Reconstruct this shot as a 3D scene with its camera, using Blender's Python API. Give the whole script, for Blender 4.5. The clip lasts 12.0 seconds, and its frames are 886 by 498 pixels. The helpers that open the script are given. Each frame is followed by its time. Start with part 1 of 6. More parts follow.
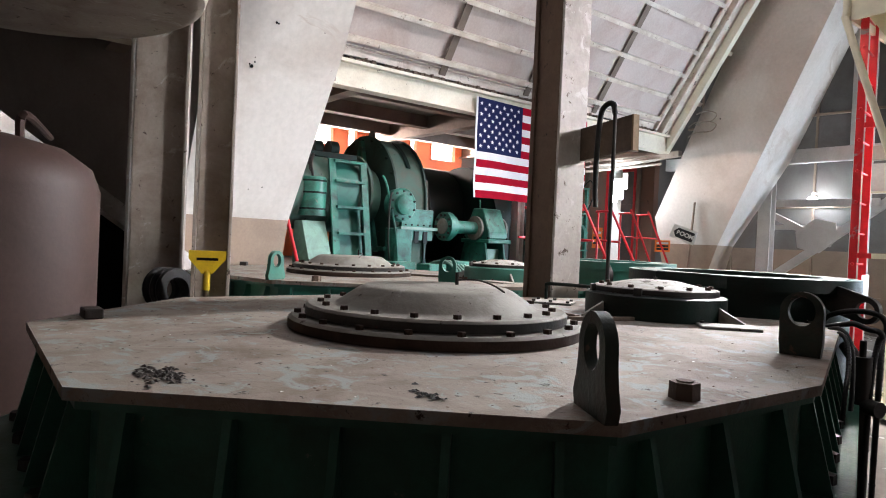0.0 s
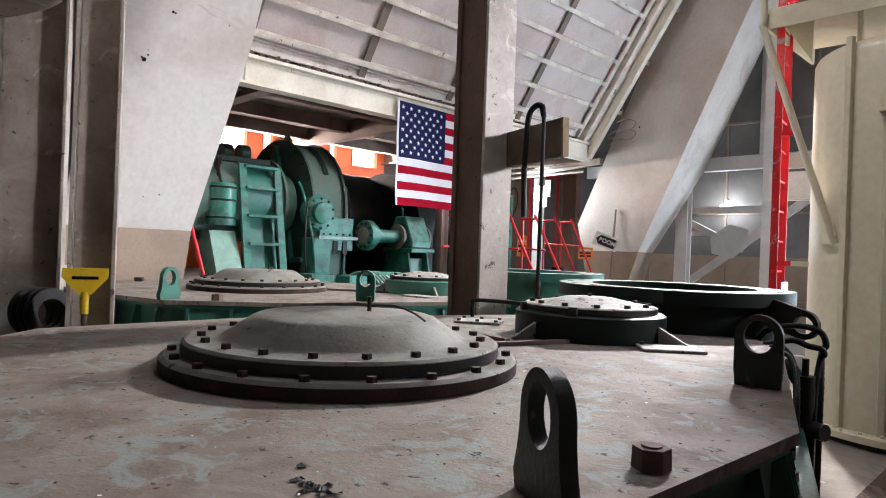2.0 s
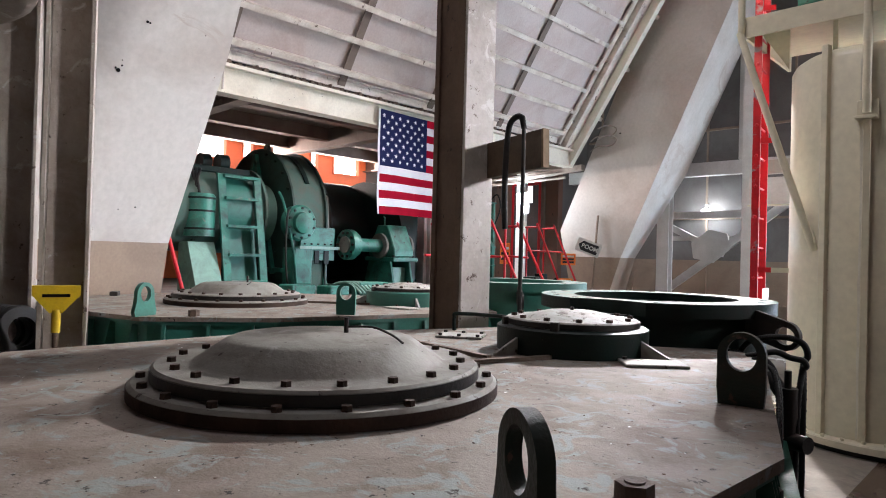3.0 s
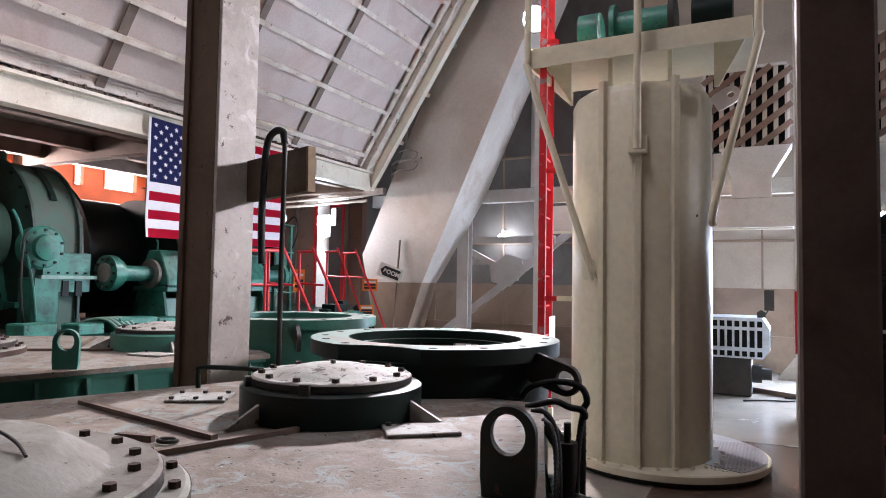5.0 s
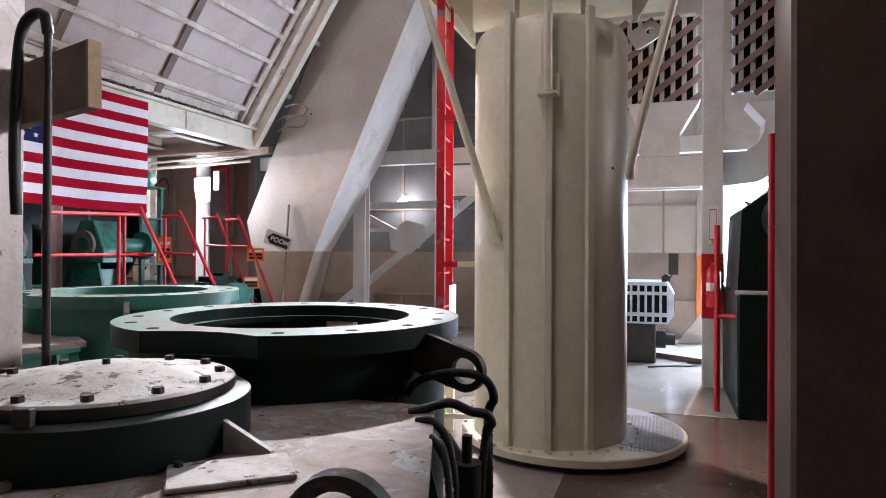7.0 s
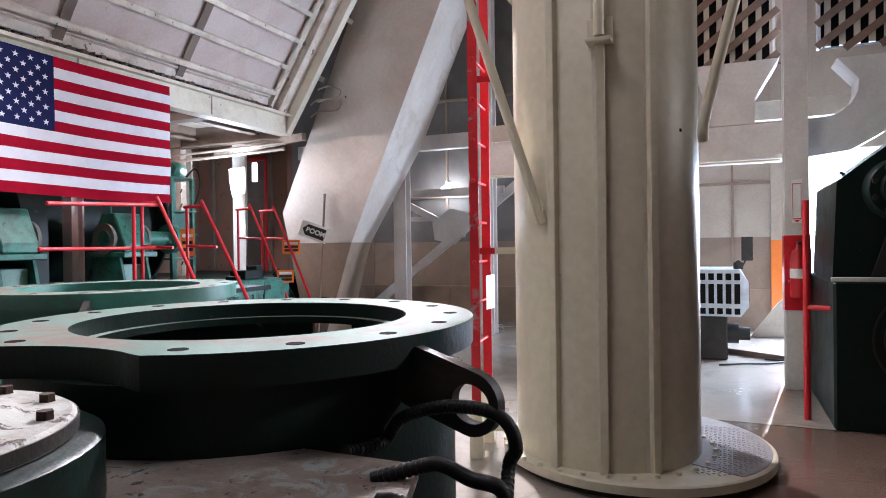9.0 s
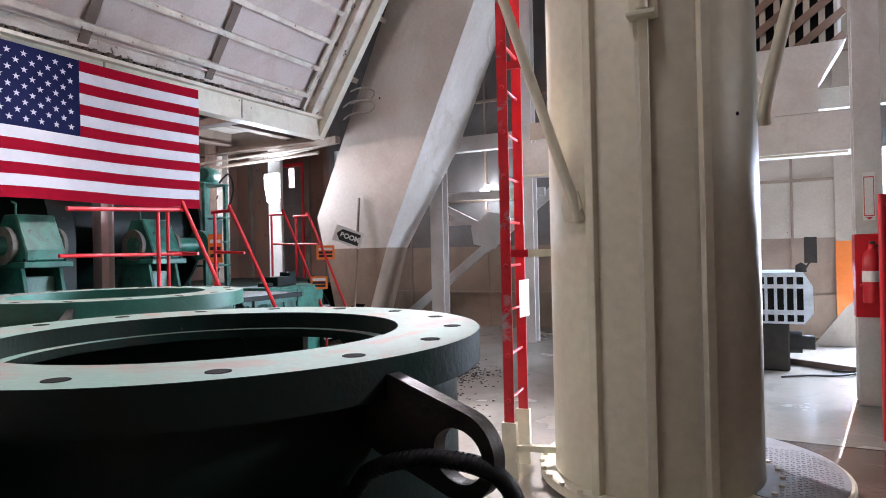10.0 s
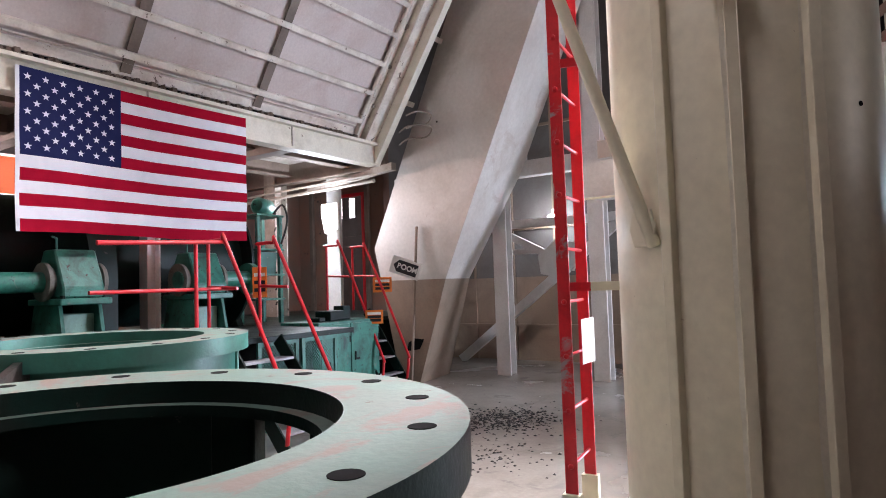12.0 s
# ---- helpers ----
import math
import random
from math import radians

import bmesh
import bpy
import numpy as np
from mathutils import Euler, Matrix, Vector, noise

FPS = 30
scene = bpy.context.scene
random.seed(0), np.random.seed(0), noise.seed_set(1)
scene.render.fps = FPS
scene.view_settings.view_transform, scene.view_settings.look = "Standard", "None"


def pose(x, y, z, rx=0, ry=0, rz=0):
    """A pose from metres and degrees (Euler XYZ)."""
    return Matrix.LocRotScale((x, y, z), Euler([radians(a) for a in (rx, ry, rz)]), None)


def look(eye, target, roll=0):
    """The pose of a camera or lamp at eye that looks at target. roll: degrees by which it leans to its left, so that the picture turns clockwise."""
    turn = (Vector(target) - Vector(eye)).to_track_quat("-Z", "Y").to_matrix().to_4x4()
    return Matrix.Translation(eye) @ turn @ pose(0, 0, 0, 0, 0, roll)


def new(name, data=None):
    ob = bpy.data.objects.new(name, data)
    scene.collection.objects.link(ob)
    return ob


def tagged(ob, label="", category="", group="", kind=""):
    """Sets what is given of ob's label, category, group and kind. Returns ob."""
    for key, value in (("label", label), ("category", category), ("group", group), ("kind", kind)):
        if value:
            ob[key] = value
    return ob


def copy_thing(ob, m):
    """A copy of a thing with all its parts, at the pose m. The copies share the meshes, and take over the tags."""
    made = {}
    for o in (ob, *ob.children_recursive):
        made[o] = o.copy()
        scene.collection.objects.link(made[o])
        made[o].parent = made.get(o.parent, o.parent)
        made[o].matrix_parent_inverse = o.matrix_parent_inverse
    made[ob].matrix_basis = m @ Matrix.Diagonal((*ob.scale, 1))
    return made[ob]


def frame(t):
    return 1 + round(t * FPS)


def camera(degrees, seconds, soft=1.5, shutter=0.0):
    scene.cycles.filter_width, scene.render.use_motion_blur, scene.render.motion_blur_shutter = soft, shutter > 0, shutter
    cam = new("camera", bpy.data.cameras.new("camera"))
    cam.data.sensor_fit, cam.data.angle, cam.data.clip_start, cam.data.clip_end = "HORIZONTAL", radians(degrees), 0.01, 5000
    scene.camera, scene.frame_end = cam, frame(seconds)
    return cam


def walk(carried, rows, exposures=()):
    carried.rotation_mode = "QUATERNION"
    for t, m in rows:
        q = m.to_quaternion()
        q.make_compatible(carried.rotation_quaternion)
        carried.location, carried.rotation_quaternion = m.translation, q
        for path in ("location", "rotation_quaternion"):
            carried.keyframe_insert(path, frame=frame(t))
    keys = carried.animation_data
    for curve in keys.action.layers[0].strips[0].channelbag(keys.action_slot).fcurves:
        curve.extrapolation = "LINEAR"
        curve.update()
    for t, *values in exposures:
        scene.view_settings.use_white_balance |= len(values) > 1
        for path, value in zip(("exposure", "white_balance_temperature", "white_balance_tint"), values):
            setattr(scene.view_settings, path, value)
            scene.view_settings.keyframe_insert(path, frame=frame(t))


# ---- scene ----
cam = camera(69.2, 12.0, 1.0)
PATH = [
    (0, (0.749, 0.491, 1.464), (-0.826, 1.725, 1.437), 2.6),
    (0.5, (0.651, 0.586, 1.475), (-0.895, 1.855, 1.473), 2.3),
    (1, (0.564, 0.735, 1.485), (-0.945, 2.049, 1.484), 2.3),
    (1.5, (0.504, 0.771, 1.496), (-0.948, 2.145, 1.498), 2.2),
    (2, (0.47, 0.776, 1.508), (-0.951, 2.184, 1.511), 2.1),
    (2.5, (0.451, 0.798, 1.528), (-0.961, 2.216, 1.535), 1.8),
    (3, (0.449, 0.823, 1.556), (-0.936, 2.265, 1.577), 1.5),
    (3.5, (0.442, 0.858, 1.602), (-0.838, 2.394, 1.639), 1.5),
    (5.5, (0.246, 1.646, 1.656), (-0.549, 3.479, 1.745), 0.7),
    (6, (0.157, 1.858, 1.629), (-0.525, 3.737, 1.68), 0.5),
    (6.5, (0.128, 2.084, 1.611), (-0.517, 3.977, 1.63), 0.3),
    (8.5, (-0.035, 2.848, 1.581), (-0.737, 4.722, 1.585), -0.8),
    (9, (-0.034, 3.08, 1.553), (-0.836, 4.913, 1.539), -0.8),
    (9.5, (-0.04, 3.267, 1.526), (-0.918, 5.064, 1.516), -1.0),
    (10, (-0.091, 3.498, 1.526), (-1.019, 5.271, 1.533), -1.3),
    (10.5, (-0.106, 3.733, 1.535), (-1.107, 5.465, 1.554), -1.5),
    (11, (-0.116, 3.893, 1.525), (-1.201, 5.573, 1.554), -1.7),
    (11.5, (-0.177, 4.028, 1.539), (-1.286, 5.692, 1.593), -1.8),
    (12, (-0.261, 4.183, 1.547), (-1.381, 5.837, 1.652), -1.9),
]
walk(cam, [(t, look(eye, target, roll)) for t, eye, target, roll in PATH], [(0, 0.47, 6250, 10), (3.5, 0.22, 6150, 13), (5.5, 0.20, 6150, 18), (9.5, 0.24, 6050, 17), (12, 0.12, 6300, 20)])

# ---- world, daylight, lamps ----
world = bpy.data.worlds.new("sky")
scene.world = world
world.use_nodes = True
wn = world.node_tree.nodes
sky = wn.new("ShaderNodeTexSky")
sky.sky_type, sky.sun_disc = "NISHITA", False
sky.sun_elevation, sky.sun_rotation = radians(22), radians(8)
world.node_tree.links.new(sky.outputs[0], wn["Background"].inputs[0])
wn["Background"].inputs[1].default_value = 0.15


def lamp(name, kind, m, power, colour, size=0.2, size_y=None, spread=180):
    data = bpy.data.lights.new(name, kind)
    data.energy, data.color = power, colour
    if kind == "AREA":
        data.size, data.spread = size, radians(spread)
        if size_y:
            data.shape, data.size_y = "RECTANGLE", size_y
    elif kind == "SUN":
        data.angle = radians(size)
    else:
        data.shadow_soft_size = size
    ob = new(name, data)
    ob.matrix_world = m
    return ob


lamp("sun", "SUN", look((4, 30, 10), (0.6, 5, 0)), 5.0, (1.0, 0.95, 0.88), 0.5)
# daylight of the end door and of the back windows; the floodlight over the floor
lamp("door_daylight", "AREA", look((2.4, 15.7, 1.7), (-0.6, 9.0, 0.3)), 1020, (0.72, 0.86, 1.0), 2.3, 2.8, 135)
lamp("floodlight_beam", "AREA", look((-2.9, 10.5, 5.72), (-1.6, 3.5, 1.0)), 460, (1.0, 0.95, 0.93), 0.26, None, 108)
# soft overhead fill, added with no opening seen above
lamp("overhead_fill", "AREA", look((-2.5, 4.5, 8.42), (-2.0, 5.8, 0.0)), 118, (1.0, 0.95, 0.96), 2.2, 1.8)
# added fill from the unseen right side, spread narrow to miss the drum
lamp("side_fill", "AREA", look((6.3, 9.4, 4.8), (-2.6, 3.7, 2.3)), 40, (1.0, 0.96, 0.94), 1.2, 1.2, 31)
lamp("window_daylight", "AREA", look((-10.9, 8.0, 3.45), (-7.0, 8.0, 3.75)), 330, (1.0, 0.80, 0.70), 4.4, 0.4)
lamp("work_light", "POINT", pose(-8.12, 11.95, 2.76), 120, (0.85, 0.95, 1.0), 0.1)
lamp("wall_bulb_light", "POINT", pose(-5.3, 15.35, 2.72), 26, (0.88, 0.96, 1.0), 0.08)


# ---- materials ----
def material(name, colour, rough=0.6, metal=0.0, dirt=(0.12, 0.09, 0.07), amount=0.4, scale=3.0, fine=40.0, bump=0.15,
             chips=None, chip_amount=0.0, chip_scale=9.0, vary=0.0, coat=0.0, patch=None, patch_amount=0.0, patch_scale=3.0, spec=0.5):
    """Paint or metal with soft stains, fine grain, chipped spots and a rough skin."""
    mat = bpy.data.materials.new(name)
    mat.use_nodes = True
    tree = mat.node_tree
    n, link = tree.nodes, tree.links.new
    bsdf = n["Principled BSDF"]
    co = n.new("ShaderNodeTexCoord")

    def tex(sc, detail, rough_=0.6, distort=0.0):
        t = n.new("ShaderNodeTexNoise")
        t.inputs["Scale"].default_value, t.inputs["Detail"].default_value = sc, detail
        t.inputs["Roughness"].default_value, t.inputs["Distortion"].default_value = rough_, distort
        link(co.outputs["Object"], t.inputs["Vector"])
        return t

    def ramp(src, a, b):
        r = n.new("ShaderNodeMapRange")
        r.inputs["From Min"].default_value, r.inputs["From Max"].default_value = a, b
        link(src, r.inputs["Value"])
        return r.outputs[0]

    def mix(fac, a, b, kind="MIX"):
        m = n.new("ShaderNodeMix")
        m.data_type, m.blend_type = "RGBA", kind
        for sock, val in ((m.inputs["Factor"], fac), (m.inputs[6], a), (m.inputs[7], b)):
            if isinstance(val, (int, float)):
                sock.default_value = val
            elif isinstance(val, tuple):
                sock.default_value = (*val, 1)
            else:
                link(val, sock)
        return m.outputs[2]

    big, small = tex(scale, 6, 0.62, 0.6), tex(fine, 4)
    stain = n.new("ShaderNodeMath")
    stain.operation = "MULTIPLY"
    link(ramp(big.outputs["Fac"], 0.42, 0.72), stain.inputs[0])
    stain.inputs[1].default_value = amount
    col = mix(stain.outputs[0], colour, dirt)
    grey = mix(ramp(small.outputs["Fac"], 0.25, 0.75), (0.90, 0.90, 0.90), (1.06, 1.06, 1.06))
    col = mix(1.0, col, grey, "MULTIPLY")
    if patch:
        worn = tex(patch_scale, 10, 0.7, 1.2)
        edge = 0.70 - 0.26 * patch_amount
        col = mix(ramp(worn.outputs["Fac"], edge, edge + 0.07), col, patch)
    if chips:
        spot = tex(chip_scale, 9, 0.72, 0.3)
        edge = 0.72 - 0.26 * chip_amount
        col = mix(ramp(spot.outputs["Fac"], edge, edge + 0.035), col, chips)
    if vary:
        info = n.new("ShaderNodeObjectInfo")
        hsv = n.new("ShaderNodeHueSaturation")
        r = n.new("ShaderNodeMapRange")
        r.inputs["To Min"].default_value, r.inputs["To Max"].default_value = 1 - vary, 1 + vary
        link(info.outputs["Random"], r.inputs["Value"])
        link(r.outputs[0], hsv.inputs["Value"])
        link(col, hsv.inputs["Color"])
        col = hsv.outputs[0]
    link(col, bsdf.inputs["Base Color"])
    rr = n.new("ShaderNodeMapRange")
    rr.inputs["To Min"].default_value, rr.inputs["To Max"].default_value = max(0.05, rough - 0.14), min(1, rough + 0.14)
    link(big.outputs["Fac"], rr.inputs["Value"])
    link(rr.outputs[0], bsdf.inputs["Roughness"])
    bsdf.inputs["Metallic"].default_value = metal
    bsdf.inputs["Specular IOR Level"].default_value = spec
    bsdf.inputs["Coat Weight"].default_value = coat
    if bump:
        bp = n.new("ShaderNodeBump")
        bp.inputs["Strength"].default_value, bp.inputs["Distance"].default_value = bump, 0.01
        add = n.new("ShaderNodeMath")
        link(big.outputs["Fac"], add.inputs[0])
        link(small.outputs["Fac"], add.inputs[1])
        link(add.outputs[0], bp.inputs["Height"])
        link(bp.outputs[0], bsdf.inputs["Normal"])
    return mat


def glow(name, colour, strength):
    mat = bpy.data.materials.new(name)
    mat.use_nodes = True
    b = mat.node_tree.nodes["Principled BSDF"]
    b.inputs["Base Color"].default_value = (*colour, 1)
    b.inputs["Emission Color"].default_value = (*colour, 1)
    b.inputs["Emission Strength"].default_value = strength
    return mat


M_DECK = material("dusty_deck_plate", (0.235, 0.20, 0.17), 0.72, 0.0, (0.125, 0.085, 0.062), 0.95, 4.2, 95, 0.25, (0.035, 0.028, 0.023), 0.44, 26, patch=(0.225, 0.245, 0.23), patch_amount=0.68, patch_scale=7.0, spec=0.25)
M_DARKGREEN = material("dark_and_shaded_green_enamel", (0.005, 0.017, 0.0135), 0.42, 0.0, (0.012, 0.009, 0.008), 0.7, 4, 60, 0.15, (0.07, 0.06, 0.05), 0.24, 14, spec=0.18)
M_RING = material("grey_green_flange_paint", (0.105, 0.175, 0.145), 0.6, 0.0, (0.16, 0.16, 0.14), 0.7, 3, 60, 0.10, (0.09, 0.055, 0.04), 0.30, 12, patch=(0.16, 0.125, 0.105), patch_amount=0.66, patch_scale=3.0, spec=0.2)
M_GREEN = material("sea_green_machine_paint", (0.036, 0.205, 0.150), 0.4, 0.0, (0.02, 0.04, 0.033), 0.9, 4.5, 45, 0.2, (0.02, 0.02, 0.018), 0.42, 12, patch=(0.13, 0.17, 0.14), patch_amount=0.35, patch_scale=4, spec=0.4)
M_BLACKIRON = material("greasy_black_iron", (0.022, 0.021, 0.020), 0.5, 0.0, (0.07, 0.048, 0.036), 0.5, 5, 60, 0.2, spec=0.3)
M_RUST = material("brown_rusty_iron", (0.13, 0.085, 0.06), 0.75, 0.0, (0.05, 0.04, 0.035), 0.6, 6, 70, 0.35)
M_CREAM = material("cream_gloss_paint", (0.71, 0.665, 0.51), 0.38, 0.0, (0.50, 0.44, 0.32), 0.4, 1.2, 14, 0.04, (0.30, 0.22, 0.15), 0.12, 16)
M_WHITE = material("old_white_paint", (0.68, 0.66, 0.64), 0.55, 0.0, (0.42, 0.37, 0.34), 0.6, 1.3, 35, 0.1, (0.20, 0.14, 0.11), 0.12, 10)
M_LEG = material("white_leg_paint", (0.63, 0.59, 0.55), 0.5, 0.0, (0.42, 0.345, 0.295), 0.75, 0.7, 18, 0.05, (0.24, 0.15, 0.105), 0.10, 6, patch=(0.50, 0.43, 0.38), patch_amount=0.40, patch_scale=1.3)
M_ROOF = material("dirty_white_roof_plate", (0.54, 0.465, 0.44), 0.7, 0.0, (0.42, 0.31, 0.27), 0.75, 1.6, 30, 0.12, (0.22, 0.13, 0.10), 0.22, 5)
M_DOOR = material("dark_grey_door_paint", (0.10, 0.10, 0.105), 0.5, 0.0, (0.05, 0.045, 0.04), 0.7, 2.5, 40, 0.1, (0.25, 0.22, 0.2), 0.2, 9)
M_RIB = material("yellowed_white_rib_paint", (0.66, 0.60, 0.53), 0.6, 0.0, (0.33, 0.23, 0.17), 0.7, 3.0, 40, 0.15, (0.10, 0.06, 0.045), 0.42, 9)
M_BEAM = material("cream_beam_paint", (0.72, 0.67, 0.56), 0.5, 0.0, (0.45, 0.37, 0.28), 0.6, 2.0, 35, 0.12, (0.13, 0.08, 0.06), 0.30, 8)
M_SHADEBROWN = material("shaded_brown_column_paint", (0.15, 0.10, 0.07), 0.7, 0.0, (0.08, 0.055, 0.042), 0.8, 2.6, 40, 0.2, (0.04, 0.03, 0.025), 0.35, 12, spec=0.3)
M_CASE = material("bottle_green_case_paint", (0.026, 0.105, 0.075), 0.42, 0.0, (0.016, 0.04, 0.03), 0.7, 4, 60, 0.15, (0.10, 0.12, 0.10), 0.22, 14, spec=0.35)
M_BAYFLOOR = material("brown_bay_floor_paint", (0.125, 0.08, 0.06), 0.22, 0.0, (0.075, 0.05, 0.04), 0.8, 1.6, 40, 0.08, (0.28, 0.25, 0.23), 0.22, 8, patch=(0.15, 0.12, 0.105), patch_amount=0.5, patch_scale=2.2)
M_REDWORN = material("worn_red_paint_on_steel", (0.60, 0.012, 0.022), 0.38, 0.0, (0.36, 0.012, 0.015), 0.5, 8, 60, 0.08, (0.24, 0.16, 0.16), 0.2, 22, patch=(0.30, 0.27, 0.28), patch_amount=0.62, patch_scale=3.4)
M_TAN = material("tan_dado_paint", (0.32, 0.235, 0.175), 0.5, 0.0, (0.19, 0.135, 0.10), 0.7, 1.4, 35, 0.1, (0.1, 0.07, 0.05), 0.2, 10)
M_BEIGE = material("beige_wall_plate", (0.52, 0.46, 0.385), 0.6, 0.0, (0.33, 0.27, 0.21), 0.6, 1.0, 30, 0.1, (0.2, 0.14, 0.1), 0.12, 9)
M_GREYWALL = material("grey_wall_plate", (0.17, 0.155, 0.148), 0.6, 0.0, (0.085, 0.068, 0.058), 0.7, 1.0, 30, 0.12, (0.1, 0.07, 0.055), 0.15, 9)
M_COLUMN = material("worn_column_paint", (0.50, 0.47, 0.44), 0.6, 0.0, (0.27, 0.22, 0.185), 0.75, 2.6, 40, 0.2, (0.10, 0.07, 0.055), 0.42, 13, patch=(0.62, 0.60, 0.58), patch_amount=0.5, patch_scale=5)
M_FLOOR = material("grey_painted_floor", (0.37, 0.335, 0.295), 0.24, 0.0, (0.21, 0.18, 0.15), 0.8, 0.9, 30, 0.06, (0.10, 0.09, 0.09), 0.24, 6, patch=(0.26, 0.235, 0.21), patch_amount=0.55, patch_scale=2.0)
M_RED = material("signal_red_paint", (0.62, 0.012, 0.022), 0.35, 0.0, (0.38, 0.012, 0.015), 0.5, 8, 60, 0.05, (0.50, 0.46, 0.44), 0.10, 22)
M_ORANGE = material("orange_wall_paint", (0.72, 0.16, 0.05), 0.6, 0.0, (0.40, 0.12, 0.06), 0.5, 2, 40, 0.08)
M_YELLOW = material("yellow_plastic", (0.62, 0.42, 0.015), 0.4, 0.0, (0.35, 0.24, 0.02), 0.4, 12, 60, 0.03)
M_WOOD = material("weathered_board", (0.11, 0.072, 0.046), 0.7, 0.0, (0.05, 0.034, 0.024), 0.7, 9, 90, 0.3)
M_RUBBER = material("black_rubber_hose", (0.010, 0.010, 0.010), 0.5, 0.0, (0.03, 0.027, 0.025), 0.4, 20, 90, 0.15, spec=0.3)
M_TANK = material("brown_tank_paint", (0.055, 0.030, 0.024), 0.6, 0.0, (0.03, 0.02, 0.018), 0.6, 1.5, 35, 0.1, spec=0.3)
M_LATTICE = material("brown_lattice_slat", (0.22, 0.14, 0.105), 0.7, 0.0, (0.12, 0.08, 0.06), 0.5, 5, 60, 0.15)
M_STEEL = material("bare_steel", (0.45, 0.44, 0.42), 0.4, 0.9, (0.2, 0.16, 0.12), 0.5, 10, 80, 0.1)
# flat black, mostly laid in for the dark inside holes, slots and gaps
M_BLACK = material("flat_void_black", (0.008, 0.008, 0.008), 0.9, 0.0, (0.014, 0.012, 0.012), 0.3, 4, 40, 0.05, spec=0.03)
M_SIGNWHITE = material("white_sign_enamel", (0.8, 0.8, 0.78), 0.4, 0.0, (0.6, 0.57, 0.52), 0.25, 9, 60, 0.02)
M_SIGNBLACK = material("black_sign_enamel", (0.010, 0.011, 0.016), 0.4, 0.0, (0.02, 0.02, 0.02), 0.25, 9, 60, 0.02)
M_FLAGRED = material("red_flag_cloth", (0.36, 0.004, 0.022), 0.9, 0.0, (0.24, 0.003, 0.016), 0.45, 4, 220, 0.1, spec=0.1)
M_FLAGWHITE = material("white_flag_cloth", (0.78, 0.76, 0.80), 0.8, 0.0, (0.60, 0.58, 0.64), 0.45, 4, 220, 0.1, spec=0.1)
M_FLAGBLUE = material("navy_flag_cloth", (0.016, 0.020, 0.075), 0.9, 0.0, (0.010, 0.012, 0.05), 0.45, 4, 220, 0.1, spec=0.1)
M_CHECKER = material("steel_checker_plate", (0.34, 0.33, 0.35), 0.45, 0.4, (0.22, 0.2, 0.19), 0.5, 4, 60, 0.1)
M_ENGINE = material("pale_blue_grey_casting", (0.55, 0.60, 0.66), 0.45, 0.1, (0.22, 0.22, 0.24), 0.5, 6, 60, 0.1)
M_SIGNORANGE = material("orange_safety_sign", (0.85, 0.22, 0.03), 0.45, 0.0, (0.6, 0.15, 0.03), 0.2, 10, 60, 0.02)
M_DUST = material("dust_covered_cover", (0.215, 0.21, 0.185), 0.75, 0.0, (0.115, 0.09, 0.072), 0.85, 5.0, 70, 0.18, (0.055, 0.042, 0.035), 0.36, 20, patch=(0.25, 0.25, 0.23), patch_amount=0.4, patch_scale=9, spec=0.25)
M_PALE = material("pale_flaking_cover", (0.34, 0.34, 0.315), 0.7, 0.0, (0.16, 0.12, 0.095), 0.8, 7, 70, 0.25, (0.06, 0.042, 0.033), 0.62, 15, spec=0.3)
M_MIDGREEN = material("mid_and_lit_green_enamel", (0.035, 0.17, 0.13), 0.4, 0.0, (0.03, 0.05, 0.04), 0.55, 4, 60, 0.12, (0.22, 0.26, 0.22), 0.15, 12)
M_BROWNWALL = material("dull_brown_wall", (0.17, 0.11, 0.085), 0.65, 0.0, (0.30, 0.10, 0.055), 0.7, 0.9, 30, 0.15, (0.05, 0.035, 0.03), 0.35, 5)
M_GRIME_SHADE = material("grimy_and_shaded_brown_paint", (0.19, 0.145, 0.12), 0.7, 0.0, (0.09, 0.065, 0.052), 0.75, 1.8, 40, 0.15, (0.36, 0.31, 0.27), 0.22, 9, spec=0.3)
M_DIRTY = material("brown_stained_white_paint", (0.36, 0.315, 0.275), 0.65, 0.0, (0.17, 0.125, 0.095), 0.85, 2.2, 40, 0.2, (0.075, 0.05, 0.04), 0.40, 12, patch=(0.48, 0.45, 0.42), patch_amount=0.4, patch_scale=4)
M_GUARD = material("dusty_dark_green_guard", (0.075, 0.13, 0.105), 0.7, 0.0, (0.12, 0.105, 0.085), 0.8, 5, 60, 0.15, (0.02, 0.03, 0.025), 0.35, 10, spec=0.3)
M_GUARDFACE = material("shaded_dark_green_plate", (0.022, 0.055, 0.042), 0.5, 0.0, (0.02, 0.018, 0.015), 0.7, 4, 50, 0.15, (0.09, 0.13, 0.11), 0.25, 8, spec=0.35)
M_DARKRUST = material("dark_rusty_rim", (0.055, 0.032, 0.023), 0.75, 0.0, (0.02, 0.014, 0.012), 0.7, 8, 70, 0.3, (0.14, 0.12, 0.10), 0.2, 18, spec=0.25)
M_SEAL = material("pale_sealant", (0.70, 0.67, 0.57), 0.4, 0.0, (0.5, 0.46, 0.36), 0.4, 6, 50, 0.05)
M_LUG = material("worn_dark_green_lug", (0.022, 0.036, 0.028), 0.5, 0.0, (0.06, 0.036, 0.026), 0.8, 9, 70, 0.25, (0.10, 0.065, 0.05), 0.45, 15, spec=0.35)
